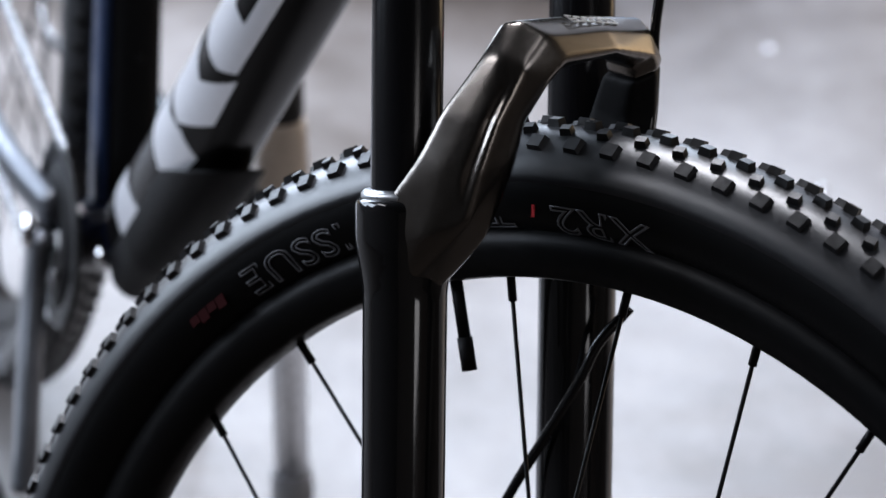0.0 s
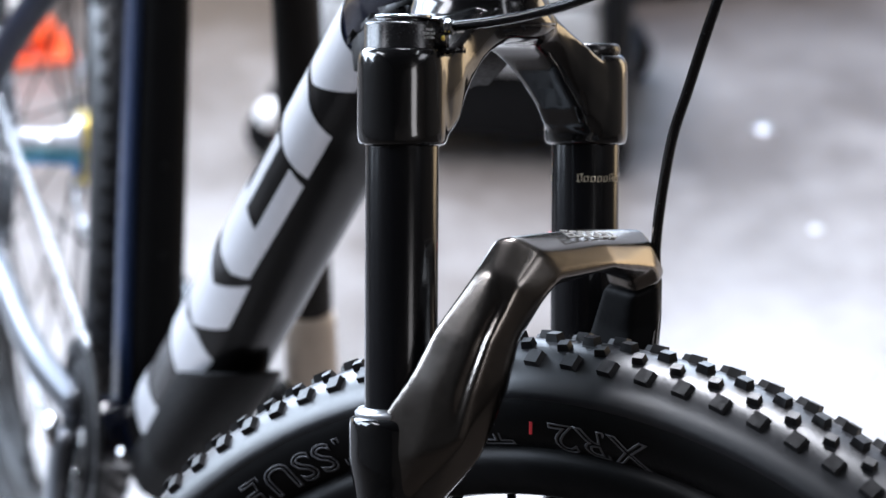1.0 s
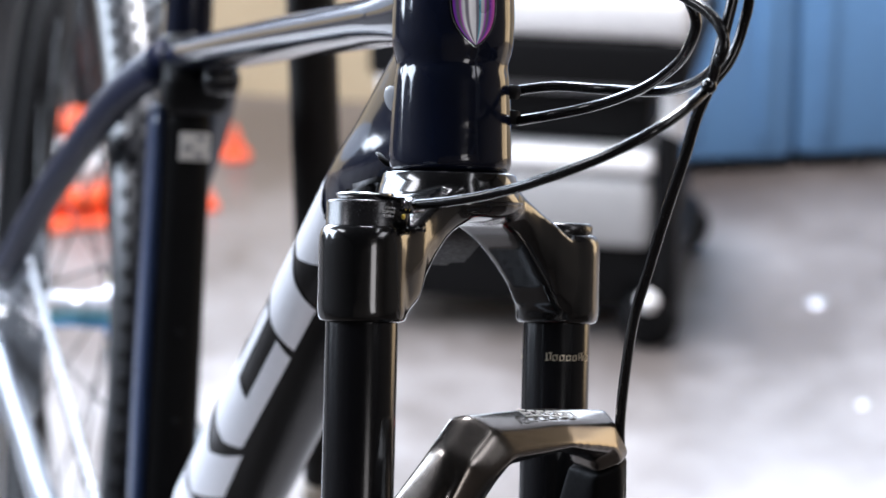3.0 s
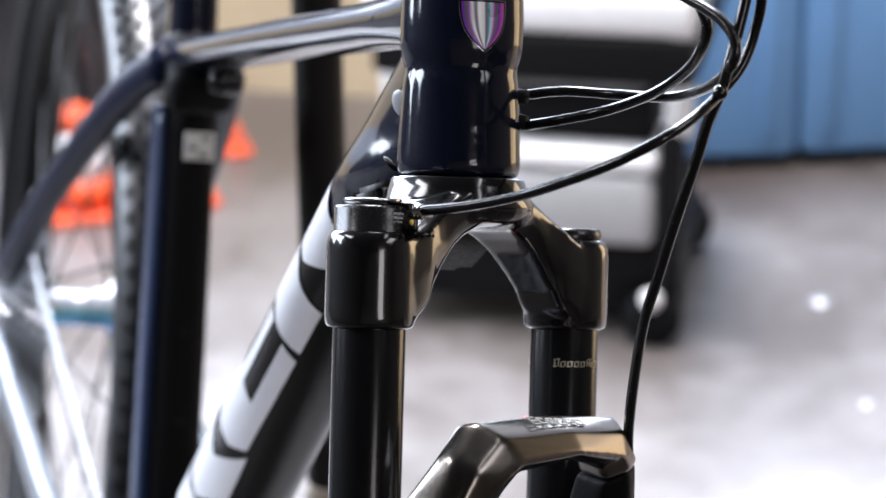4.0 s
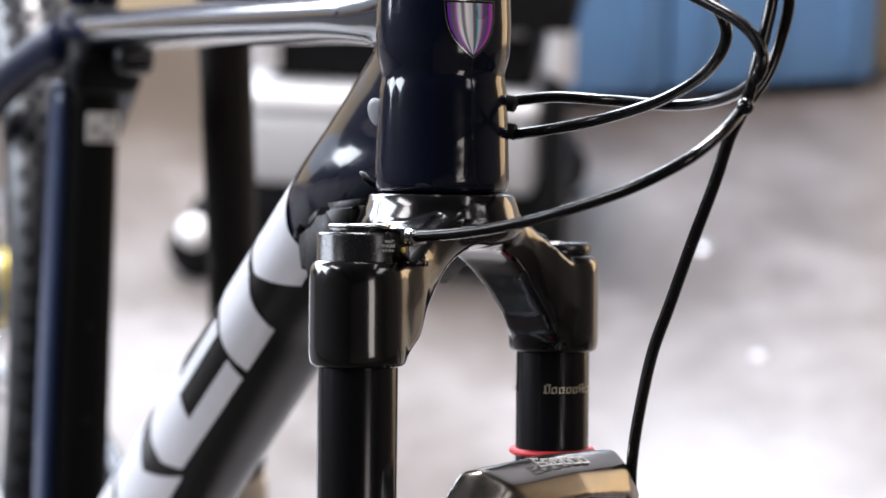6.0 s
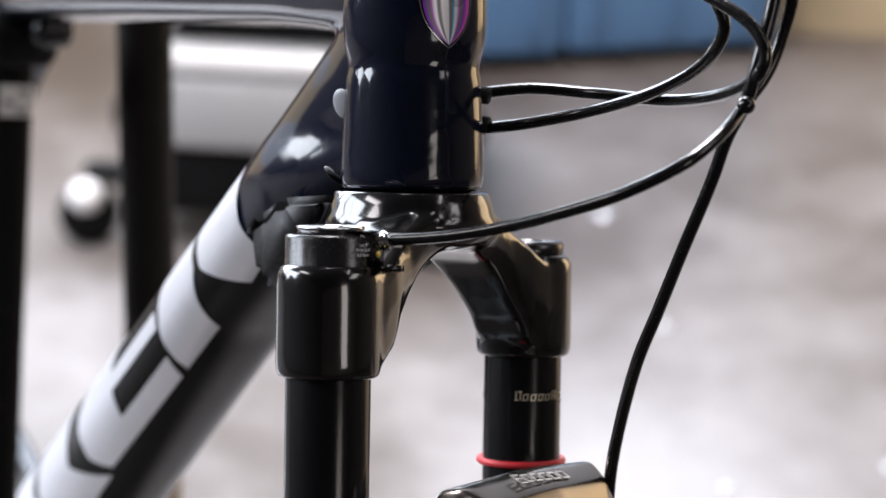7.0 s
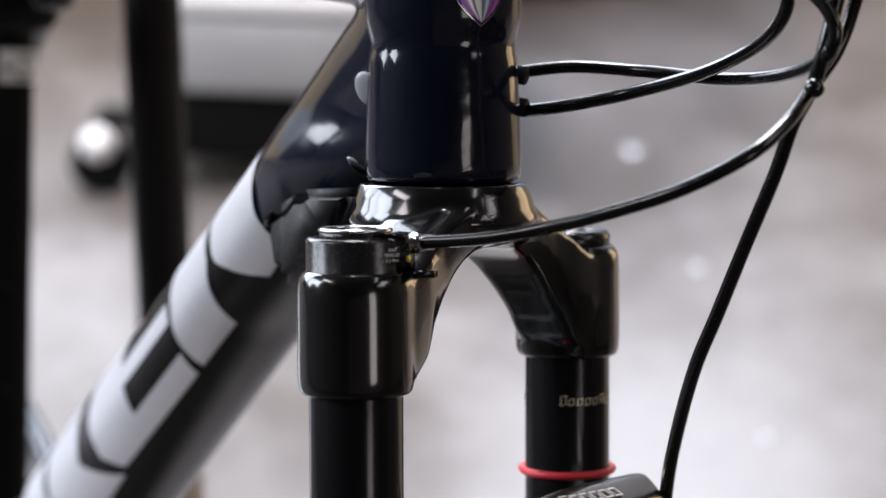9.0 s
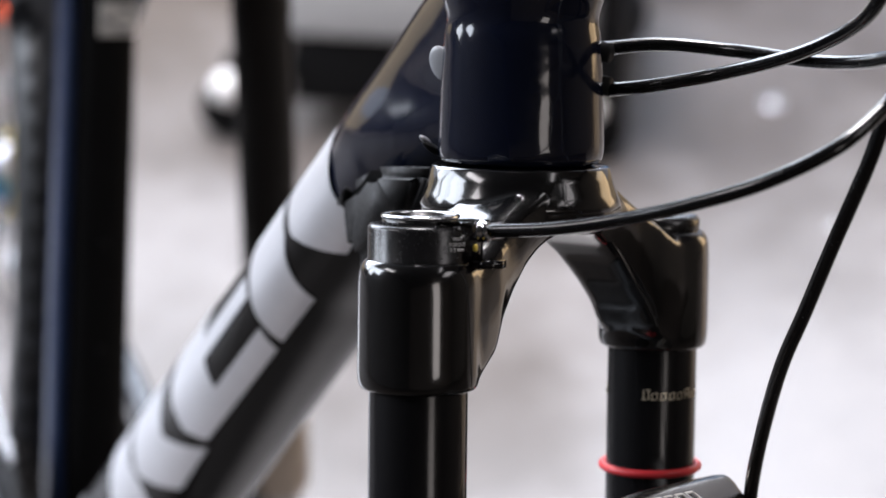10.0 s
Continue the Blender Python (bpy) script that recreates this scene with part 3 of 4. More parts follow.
# shield badge
def shield(width, c0, c1, grow, material, label):
    b = bmesh.new()
    g = []
    for i in range(17):
        v = i / 16
        half = (width + grow) * (1 - (1 - v) ** 3) + 0.0002
        c = (c0 - grow) + (c1 - c0 + 2 * grow) * v
        row = []
        for j in range(13):
            an = (-half + 2 * half * j / 12) / 0.0275 + 0.035 + 0.035 * (1 - v)
            r = 0.0292 - grow * 0.15
            row.append(b.verts.new(HT @ Vector((r * math.cos(an), r * math.sin(an), c))))
        g.append(row)
    for i in range(16):
        for j in range(12):
            b.faces.new((g[i][j], g[i][j + 1], g[i + 1][j + 1], g[i + 1][j]))
    ob = part("badge", b, material, frame_shell, label)
    fan = ob.data.attributes.new("fan", "FLOAT", "POINT")
    fan.data.foreach_set("value", [j / 12 for i in range(17) for j in range(13)])
    return ob


shield(0.0097, 0.0566, 0.0782, 0.0010, BADGERIM, "silver badge rim")
shield(0.0097, 0.0566, 0.0782, 0.0006, GLOSSBLACK, "black outline of the badge")
shield(0.0095, 0.0568, 0.0780, 0.0, BADGE, "iridescent purple and teal shield badge")

# ---- fork
A0, LEG = 0.0104, 0.0695
crown_origin = FORK @ Matrix.Translation((0.02, -0.03, -0.03))


def sub(b):
    """Move fork coordinates to those of the crown part."""
    bmesh.ops.translate(b, vec=(-0.02, 0.03, 0.03), verts=b.verts)
    return b


bm = bmesh.new()
lathe(bm, [(0.024, 0.0), (0.0296, -0.0003), (0.0305, -0.0012), (0.0314, -0.005), (0.0328, -0.0095), (0.0345, -0.0135), (0.0345, -0.0165), (0.0310, -0.0205), (0.024, -0.0225)], 48)
for sg in (-1, 1):
    lathe(bm, [(0.010, -0.026), (0.0172, -0.026), (0.0192, -0.0285), (0.0198, -0.033), (0.0199, -0.064), (0.0192, -0.0685), (0.0165, -0.0688)], 44, Matrix.Translation((A0, sg * LEG, 0)))
    # arm: out, front at the top and below, back, top, underside
    st = [(0.0, 0.0290, 0.0275, -0.012, -0.0040, -0.0215), (0.0135, 0.0280, 0.0270, -0.011, -0.0040, -0.0238), (0.022, 0.0258, 0.0262, -0.009, -0.0048, -0.0283), (0.029, 0.0248, 0.0258, -0.007, -0.0085, -0.0338),
          (0.037, 0.0250, 0.0258, -0.004, -0.0130, -0.0430), (0.044, 0.0262, 0.0268, -0.002, -0.0172, -0.0520), (0.0485, 0.0275, 0.0280, -0.001, -0.0200, -0.0605), (0.058, 0.0285, 0.0290, -0.002, -0.0255, -0.0670), (0.0695, 0.0290, 0.0295, -0.003, -0.0285, -0.0670)]
    for p, q in zip(st, st[1:]):
        hull(bm, [(a, sg * b, z) for b, ft, fl, bk, t, l in (p, q) for a, z in ((ft - 0.006, t), (ft, t - 0.004), (fl, (t + l) / 2), (fl - 0.0015, l + 0.004), (fl - 0.0055, l), (bk + 0.003, l), (bk, l + 0.004), (bk, t - 0.004), (bk + 0.005, t))])
crown = part("fork_crown", sub(bm), CROWNBLACK, bicycle, "glossy black forged fork crown", m=crown_origin, remesh=0.0008, relax=55)

# polished cone under the lower headset cup
bm = bmesh.new()
lathe(bm, [(0.0290, -0.0002), (0.0299, -0.0004), (0.0306, -0.0012), (0.0317, -0.005), (0.0331, -0.0095), (0.0346, -0.0130), (0.0343, -0.0145), (0.0325, -0.0160)], 96)
part("crown_cone", bm, CROWNBLACK, bicycle, m=FORK)
for sg in (-1, 1):
    bm = bmesh.new()
    lathe(bm, [(0.0159, -0.30), (0.016, -0.299), (0.016, -0.06), (0.0155, -0.058)], 48, Matrix.Translation((A0, sg * LEG, 0)))
    part("stanchion", bm, ANODISED, bicycle, "black anodised stanchion tube", m=FORK)

# lower legs and the arch over the tyre: one black paint, paler on the arch to carry its reflections
bm = bmesh.new()
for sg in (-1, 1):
    st = [
        [(0.012, 0.088, -0.200), (0.012, 0.088, -0.187), (0.000, 0.089, -0.206), (0.034, 0.0875, -0.200), (0.053, 0.0815, -0.1935), (0.052, 0.066, -0.202), (0.030, 0.054, -0.200), (0.024, 0.056, -0.187)],
        [(0.027, 0.0855, -0.167), (0.042, 0.0858, -0.171), (0.058, 0.0815, -0.172), (0.0655, 0.066, -0.168), (0.056, 0.052, -0.172), (0.029, 0.054, -0.168)],
        [(0.036, 0.081, -0.147), (0.050, 0.0805, -0.150), (0.0635, 0.0770, -0.150), (0.0695, 0.0635, -0.149), (0.060, 0.050, -0.152), (0.038, 0.052, -0.148)],
        [(0.050, 0.071, -0.1225), (0.061, 0.0705, -0.1215), (0.0705, 0.0665, -0.1275), (0.0755, 0.0525, -0.131), (0.066, 0.042, -0.136), (0.046, 0.046, -0.133)],
        [(0.053, 0.060, -0.1080), (0.061, 0.056, -0.1068), (0.0715, 0.050, -0.1130), (0.0770, 0.043, -0.1245), (0.067, 0.035, -0.1290), (0.050, 0.036, -0.1255)],
        [(0.050, 0.0, -0.1062), (0.0585, 0.0, -0.1052), (0.0705, 0.0, -0.1110), (0.0768, 0.0, -0.1212), (0.067, 0.0, -0.1245), (0.050, 0.0, -0.1215)],
    ]
    far = 0.86 if sg > 0 else 1.0
    at = [[(a - (a - A0) * (1 - far) * 0.7 * min(1, b / 0.06), sg * b * far, c) for a, b, c in p] for p in st]
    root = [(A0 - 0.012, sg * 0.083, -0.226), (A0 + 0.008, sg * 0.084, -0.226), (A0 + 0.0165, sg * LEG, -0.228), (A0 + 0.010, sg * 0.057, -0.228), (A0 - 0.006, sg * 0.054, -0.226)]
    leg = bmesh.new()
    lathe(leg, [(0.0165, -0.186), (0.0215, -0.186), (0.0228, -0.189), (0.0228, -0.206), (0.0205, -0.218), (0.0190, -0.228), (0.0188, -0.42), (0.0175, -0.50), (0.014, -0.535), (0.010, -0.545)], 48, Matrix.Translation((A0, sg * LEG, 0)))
    # far root joins the black leg, which puts its shade into the colour
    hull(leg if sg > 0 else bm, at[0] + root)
    if sg > 0:
        strut = bmesh.new()
        for p, q in zip(at[:4], at[1:4]):
            hull(strut, [(a - 0.0015, b, c - 0.001) for a, b, c in p + q] + [(A0 + 0.006 * math.cos(k), LEG + 0.006 * math.sin(k), z) for k in range(6) for z in (-0.20, -0.19)])
    if sg > 0:
        # dull black here stands in for the shade under the arch
        part("arch_strut", strut, MATTEBLACK, bicycle, "inner side of the fork arch, darkened like shade", m=FORK, remesh=0.0011, relax=22)
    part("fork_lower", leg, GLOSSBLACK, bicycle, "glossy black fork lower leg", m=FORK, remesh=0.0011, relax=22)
    for i, (p, q) in enumerate(zip(at, at[1:])):
        if sg > 0 and i < 3:
            continue
        if i > 2:
            hull(bm, p + q)
            continue
        # a groove parts the outer rib from the front facet
        rib, facet = [], []
        for sec, depth in ((p, (0.0, 0.0030, 0.0040, 0.001)[i]), (q, (0.0, 0.0030, 0.0040, 0.001)[i + 1])):
            k = 0 if len(sec) == 6 else 2
            u, v = Vector(sec[1 if k == 0 else 3]), Vector(sec[2 if k == 0 else 4])
            inner = (Vector(sec[-1]) + Vector(sec[-2])) / 2
            mid = u.lerp(v, 0.78)
            notch = mid + (inner - mid).normalized() * depth
            e0, e1 = u.lerp(v, 0.62), u.lerp(v, 0.94)
            rib += [tuple(x) for x in (notch, e0)] + [s for s in sec if s not in (sec[2 if k == 0 else 4], sec[3 if k == 0 else 5])]
            facet += [tuple(x) for x in (notch, e1)] + list(sec[2 if k == 0 else 4:])
        hull(bm, rib)
        hull(bm, facet)
lower = part("fork_arch", bm, ARCHSHEEN, bicycle, "glossy fork arch, its reflections toned into gunmetal", m=FORK, remesh=0.0007, relax=90)
for sg in (-1, 1):
    bm = bmesh.new()
    lathe(bm, [(0.0163, -0.187), (0.0200, -0.187), (0.0202, -0.1845), (0.0185, -0.1828), (0.0163, -0.1825)], 44, Matrix.Translation((A0, sg * LEG, 0)))
    # near seal all silver: its rim highlight is put into the colour
    part("dust_seal", bm, SILVER if sg < 0 else MATTEBLACK, lower, "silver-rimmed dust seal with its highlight in the colour" if sg < 0 else "")
bm = bmesh.new()
ring_torus(bm, 0.0172, 0.0015, 60, 10, Matrix.Translation((A0, LEG, -0.1119)) @ pose(0, 0, 0, 2, 1))
part("travel_ring", bm, RED, bicycle, "red rubber travel ring", m=FORK)

# plain bars for the print on the far stanchion, and blocks for that on the arch
bm = bmesh.new()
for start in (-70, -224):
    for k in range(8):
        tall, wide = (0.0034 if k in (0, 5) else 0.0023), (6.4 if k != 6 else 1.2)
        at = start + 11.6 * k - (5.0 if k > 6 else 0.0)
        base = -0.0858
        for a, z, w, h in ((0, tall / 2, 0.0005, tall), (wide, tall / 2, 0.0005, tall), (wide / 2, tall, wide * 0.00028, 0.0005), (wide / 2, 0.0 if k != 5 else tall * 0.45, wide * 0.00028, 0.0005)):
            an = radians(at + a + 1500 * z)
            r = 0.01612
            rbox(bm, 0.0003, w, h, 0, Matrix.Translation((A0 + r * math.cos(an), LEG + r * math.sin(an), base + z)) @ pose(0, 0, 0, rz=math.degrees(an)))
part("print_bar", bm, GOLDINK, lower, "champagne print bars", smooth=False)
bm = bmesh.new()
ARCH = Matrix.Translation((0.0652, -0.0015, -0.1076)) @ pose(0, 0, 0, -3, 28)
rbox(bm, 0.0062, 0.0006, 0.0005, 0, ARCH @ Matrix.Translation((0, -0.0235, 0)))
for dx in (-0.0026, 0.0, 0.0026):
    rbox(bm, 0.0007, 0.0045, 0.0005, 0, ARCH @ Matrix.Translation((dx, -0.0210, 0)))
for n in range(5):
    y = -0.0150 + 0.0068 * n
    for dx, dy, lx, ly in ((-0.0020, 0.0, 0.0008, 0.0048), (0.0020, 0.0, 0.0008, 0.0048), (0.0, -0.0024, 0.0046, 0.0008), (0.0, 0.0024, 0.0046 if n > 2 else 0.0018, 0.0008)):
        rbox(bm, lx, ly, 0.0005, 0, ARCH @ Matrix.Translation((dx, y + dy, 0)))
part("print_bar", bm, LIGHTINK, lower, "light grey print bars", smooth=False)

# lockout dial on the near leg, air cap on the other
DIAL = Matrix.Translation((A0, -LEG, 0))
bm = bmesh.new()
lathe(bm, [(0.010, -0.029), (0.0172, -0.029), (0.0176, -0.0275), (0.0168, -0.0262), (0.0168, -0.0165), (0.0163, -0.0155), (0.0148, -0.0152), (0.0146, -0.0170), (0.010, -0.0172)], 48, DIAL)
dial = part("lockout_dial", bm, SATINBLACK, bicycle, "black lockout dial with a cable clamp", m=FORK)
bm = bmesh.new()
hull(bm, [(A0 + x, -LEG + y, z) for x, y in ((-0.004, 0.0145), (0.0105, -0.0115), (0.0155, -0.004), (0.0185, 0.004), (0.0165, 0.012), (0.006, 0.016)) for z in (-0.0275, -0.0138)])
bmesh.ops.bevel(bm, geom=list(bm.edges), offset=0.0010, segments=2, affect="EDGES")
part("cable_stop", bm, GLOSSBLACK, dial)
bm = bmesh.new()
ring_torus(bm, 0.0120, 0.0007, 48, 10, Matrix.Translation((A0, -LEG, -0.0128)))
part("dial_rim", bm, CHROME, dial, "bright metal dial rim")
bm = bmesh.new()
lathe(bm, [(0.004, -0.0172), (0.0122, -0.0172), (0.0122, -0.0128), (0.0100, -0.0126), (0.0098, -0.0145), (0.0060, -0.0145), (0.0058, -0.0132), (0.002, -0.0132)], 40, DIAL)
part("knob", bm, SATINBLACK, dial)
bm = bmesh.new()
hull(bm, [(A0 + x, -LEG + y, z) for x, y in ((0.0185, 0.002), (0.0265, 0.0075), (0.0245, 0.0130), (0.0150, 0.0125)) for z in (-0.0285, -0.0262)])
part("flange", bm, GLOSSBLACK, dial)
bm = bmesh.new()
rod(bm, (0.0235, -0.0645, -0.0178), (0.0325, -0.0555, -0.0168), 0.0031, 16)
rod(bm, (0.0275, -0.0605, -0.0173), (0.0295, -0.0585, -0.0171), 0.0037, 16)
part("ferrule", bm, CHROME, dial, "bright cable ferrule")
bm = bmesh.new()
lathe(bm, [(0.0005, 0), (0.0012, 0.0), (0.0012, 0.0012), (0.0005, 0.0014)], 12, Matrix.Translation((A0, -LEG, -0.0222)) @ pose(0, 0, 0, 0, 90, 16) @ Matrix.Translation((0, 0, 0.0180)))
part("grub_screw", bm, GOLD, dial, "brass grub screw")
bm = letters("MAX\nTORQUE\n0.3 N·m", 0.0017, 0, 0.0001)
bmesh.ops.transform(bm, matrix=pose(0, 0, 0, 90), verts=bm.verts)
for v in bm.verts:
    an = radians(-14) + v.co.x / 0.0186
    v.co = Vector((A0 + (0.0187 - v.co.y * 0.3) * math.cos(an), -LEG + (0.0187 - v.co.y * 0.3) * math.sin(an), -0.0205 + v.co.z))
part("print", bm, WHITEINK, dial, "small white printed words", smooth=False)
bm = bmesh.new()
lathe(bm, [(0.010, -0.029), (0.0160, -0.029), (0.0162, -0.0225), (0.0150, -0.0210), (0.0100, -0.0208), (0.0095, -0.0235), (0.004, -0.0235)], 40, Matrix.Translation((A0, LEG, 0)))
part("air_cap", bm, SATINBLACK, bicycle, "black air spring cap", m=FORK)

# ---- wheels
def wheel_parts(parent, m, spokes, turn, hub_material, spoke_material):
    R_IN, R_BEAD, R_MID, R_W, R_OUT = 0.290, 0.312, 0.334, 0.0265, 0.3600
    b = bmesh.new()
    lathe(b, [(R_IN, -0.0100), (R_IN - 0.001, -0.006), (R_IN - 0.0015, 0.0), (R_IN - 0.001, 0.006), (R_IN, 0.0100), (R_BEAD - 0.010, 0.0145), (R_BEAD, 0.0150), (R_BEAD, -0.0150), (R_BEAD - 0.010, -0.0145)], 160, pose(0, 0, 0, 90), close=True)
    rim = part("rim", b, RIMBLACK, parent, "matte black wheel rim", m=m)
    b = bmesh.new()
    prof = []
    for k in range(25):
        an = radians(-148 + 296 * k / 24)
        prof.append((R_MID + (0.0250 if abs(an) < 1.5 else R_W) * math.cos(an), R_W * math.sin(an)))
    lathe(b, prof, 160, pose(0, 0, 0, 90), close=True)
    tyre = part("tyre", b, TYRESIDE, rim, "black rubber tyre")
    b = bmesh.new()
    lathe(b, [(R_MID + (0.0254 - 0.0006 * (abs(a) / 88) ** 3) * math.cos(radians(a)), (R_W + 0.0004) * math.sin(radians(a))) for a in range(-88, 89, 8)] + [(R_MID - 0.004, R_W * 0.8), (R_MID - 0.004, -R_W * 0.8)], 160, pose(0, 0, 0, 90), close=True)
    part("tread_base", b, CASING, rim, "smooth rubber between the knobs")
    # tread blocks
    b = bmesh.new()
    n = 113
    for i in range(n):
        for th, off, w, ln, jit in ((10, 0.3, 0.0054, 0.0066, 6), (-10, 0.8, 0.0054, 0.0066, -6), (28, 0.85, 0.0047, 0.0056, -10), (-28, 0.35, 0.0047, 0.0056, 10), (48, 0.3, 0.0075, 0.0078, 4), (-48, 0.8, 0.0075, 0.0078, -4)):
            an = 2 * math.pi * (i + off) / n
            t = radians(th)
            q = Matrix.Rotation(an, 4, "Y") @ Matrix.Translation((R_MID, 0, 0)) @ Matrix.Rotation(t, 4, "Z") @ Matrix.Translation((0.0258, 0, 0)) @ Matrix.Rotation(radians(jit), 4, "X")
            vs = []
            for x, f in ((-0.002, 1.12), (0.0032, 0.86)):
                for y, z in ((-w, -ln), (w, -ln), (w, ln), (-w, ln)):
                    vs.append(b.verts.new(q @ Vector((x, y * f / 2, z * f / 2))))
            for f in ((4, 5, 6, 7), (0, 1, 5, 4), (1, 2, 6, 5), (2, 3, 7, 6), (3, 0, 4, 7)):
                b.faces.new([vs[j] for j in f])
    part("tread", b, RUBBER, rim, "rows of square rubber tread knobs", smooth=False)
    b = bmesh.new()
    lathe(b, [(0.008, -0.050), (0.012, -0.050), (0.013, -0.036), (0.028, -0.034), (0.028, -0.031), (0.016, -0.026), (0.0145, 0.0), (0.016, 0.026), (0.028, 0.031), (0.028, 0.034), (0.013, 0.036), (0.012, 0.050), (0.008, 0.050)], 40, pose(0, 0, 0, 90))
    hub = part("hub", b, hub_material, rim)
    for k in range(spokes):
        an = radians(turn) + 2 * math.pi * k / spokes
        sd = 1 if k % 2 else -1
        ha = an + radians(38 if (k // 2) % 2 else -38)
        out = Vector((math.cos(an) * R_IN, sd * 0.002, math.sin(an) * R_IN))
        inn = Vector((math.cos(ha) * 0.026, sd * 0.0325, math.sin(ha) * 0.026))
        b = bmesh.new()
        rod(b, inn, out, 0.00105, 6)
        part("spoke", b, spoke_material, rim)
        b = bmesh.new()
        rod(b, out, out + (inn - out).normalized() * 0.013, 0.0021, 8)
        part("nipple", b, spoke_material, rim)
    return rim, tyre


front_rim, front_tyre = wheel_parts(bicycle, FORK @ Matrix.Translation((0.0455, 0, -0.5145)), 27, 2.17, GLOSSBLACK, RIMBLACK)
b = bmesh.new()
va = radians(101.5)
rod(b, (math.cos(va) * 0.292, 0, math.sin(va) * 0.292), (math.cos(va) * 0.262, 0, math.sin(va) * 0.262), 0.0030, 12)
rod(b, (math.cos(va) * 0.262, 0, math.sin(va) * 0.262), (math.cos(va) * 0.246, 0, math.sin(va) * 0.246), 0.0037, 12)
part("valve", b, MATTEBLACK, front_rim, "black valve with its cap")


def sidewall_text(body, size, centre_deg, radius, material, outline):
    b = letters(body, size, outline, 0.0002, 1.05)
    for v in b.verts:
        r = radius - v.co.y
        an = radians(centre_deg) + v.co.x * 1.5 / radius
        w = 0.0265 * math.sqrt(max(0.0, 1 - ((r - 0.334) / 0.0268) ** 2))
        v.co = Vector((r * math.cos(an), -w - 0.0004 - v.co.z * 0.5, r * math.sin(an)))
    return part("print", b, material, front_tyre, "grey outlined printed words", smooth=False)


sidewall_text("XR2", 0.0185, 83.4, 0.3190, DIMINK, 0.00042)
sidewall_text("TEAM", 0.0185, 98.6, 0.3200, DIMINK, 0.00042)
sidewall_text("ISSUE", 0.0185, 115.2, 0.3215, DIMINK, 0.00042)
b = bmesh.new()
rbox(b, 0.0016, 0.0004, 0.0075, 0, pose(math.cos(radians(89.6)) * 0.3225, -0.0245, math.sin(radians(89.6)) * 0.3225, 0, 0, 0))
part("print_bar", b, RED, front_tyre, "small red mark", smooth=False)
b = bmesh.new()
for da in (0, 1.2, 2.4, 3.6):
    an = radians(124.5 + da)
    rbox(b, 0.006, 0.0004, 0.0045 if da % 2.4 else 0.008, 0, pose(math.cos(an) * 0.3225, -0.0246, math.sin(an) * 0.3225, 0, 90 - math.degrees(an), 0))
part("print_bar", b, REDDARK, front_tyre, "dark red print bars", smooth=False)

REAR = (-0.985, 0.0, 0.368)
rear_rim, rear_tyre = wheel_parts(bicycle, Matrix.Translation(REAR) @ pose(0, 0, 0), 28, 4, OILSLICK, RIMBLACK)
b = bmesh.new()
lathe(b, [(0.020, 0.030), (0.030, 0.031), (0.032, 0.036), (0.030, 0.044), (0.014, 0.046)], 30, pose(0, 0, 0, -90))
part("lock_ring", b, GOLD, rear_rim, "gold lock ring")
b = bmesh.new()
lathe(b, [(0.068, 0.0405), (0.080, 0.0405), (0.080, 0.0423), (0.068, 0.0423)], 60, pose(0, 0, 0, -90), close=True)
part("brake_rotor", b, SILVER, rear_rim, "thin steel brake rotor")
for k in range(9):
    b = bmesh.new()
    r = 0.095 - 0.0088 * k
    n = int(2 * math.pi * r / 0.0127)
    vs = [[], []]
    for j in range(n * 2):
        rr = r + (0.003 if j % 2 else -0.003)
        for s in (0, 1):
            vs[s].append(b.verts.new((rr * math.cos(math.pi * j / n), -0.036 - 0.0038 * k - 0.0018 * s, rr * math.sin(math.pi * j / n))))
    b.faces.new(vs[0])
    b.faces.new(list(reversed(vs[1])))
    for j in range(n * 2):
        b.faces.new((vs[0][j], vs[1][j], vs[1][(j + 1) % (2 * n)], vs[0][(j + 1) % (2 * n)]))
    part("sprocket", b, SILVER, rear_rim, "silver toothed sprocket", smooth=False)

# ---- drivetrain
b = bmesh.new()
lathe(b, [(0.052, -0.0015), (0.066, -0.0015), (0.068, 0.0), (0.066, 0.0015), (0.052, 0.0015)], 66, pose(-0.545, -0.046, 0.328, 90), close=True)
chainring = part("chainring", b, RIMBLACK, bicycle)
b = bmesh.new()
lathe(b, [(0.012, -0.001), (0.053, -0.001), (0.053, 0.001), (0.012, 0.001)], 48, pose(-0.545, -0.046, 0.328, 90), close=True)
part("spider", b, MATTEBLACK, chainring, "black chainring spider")
b = bmesh.new()
sweep(b, smooth_path([(-0.546, -0.058, 0.330), (-0.535, -0.062, 0.288), (-0.505, -0.068, 0.242), (-0.480, -0.072, 0.200), (-0.465, -0.075, 0.168)], 6), lambda k: (0.008, 0.0165 - 0.004 * k), 18, power=3)
crank = part("crank_arm", b, ALLOY, bicycle, "silver crank arm")
b = bmesh.new()
lathe(b, [(0.004, 0), (0.012, 0), (0.012, 0.006), (0.006, 0.008)], 24, pose(-0.546, -0.064, 0.330, 90))
part("crank_bolt", b, CHROME, crank)
for x, z in ((-0.578, 0.300), (-0.531, 0.302)):
    b = bmesh.new()
    lathe(b, [(0.002, 0), (0.0055, 0), (0.0055, 0.003), (0.003, 0.004)], 16, pose(x, -0.048, z, 90))
    part("bolt", b, CHROME, chainring, "bright chainring bolt")
b = bmesh.new()
lathe(b, [(0.002, 0), (0.0065, 0), (0.0065, 0.003), (0.004, 0.005)], 16, pose(-0.462, -0.034, 0.352, 90))
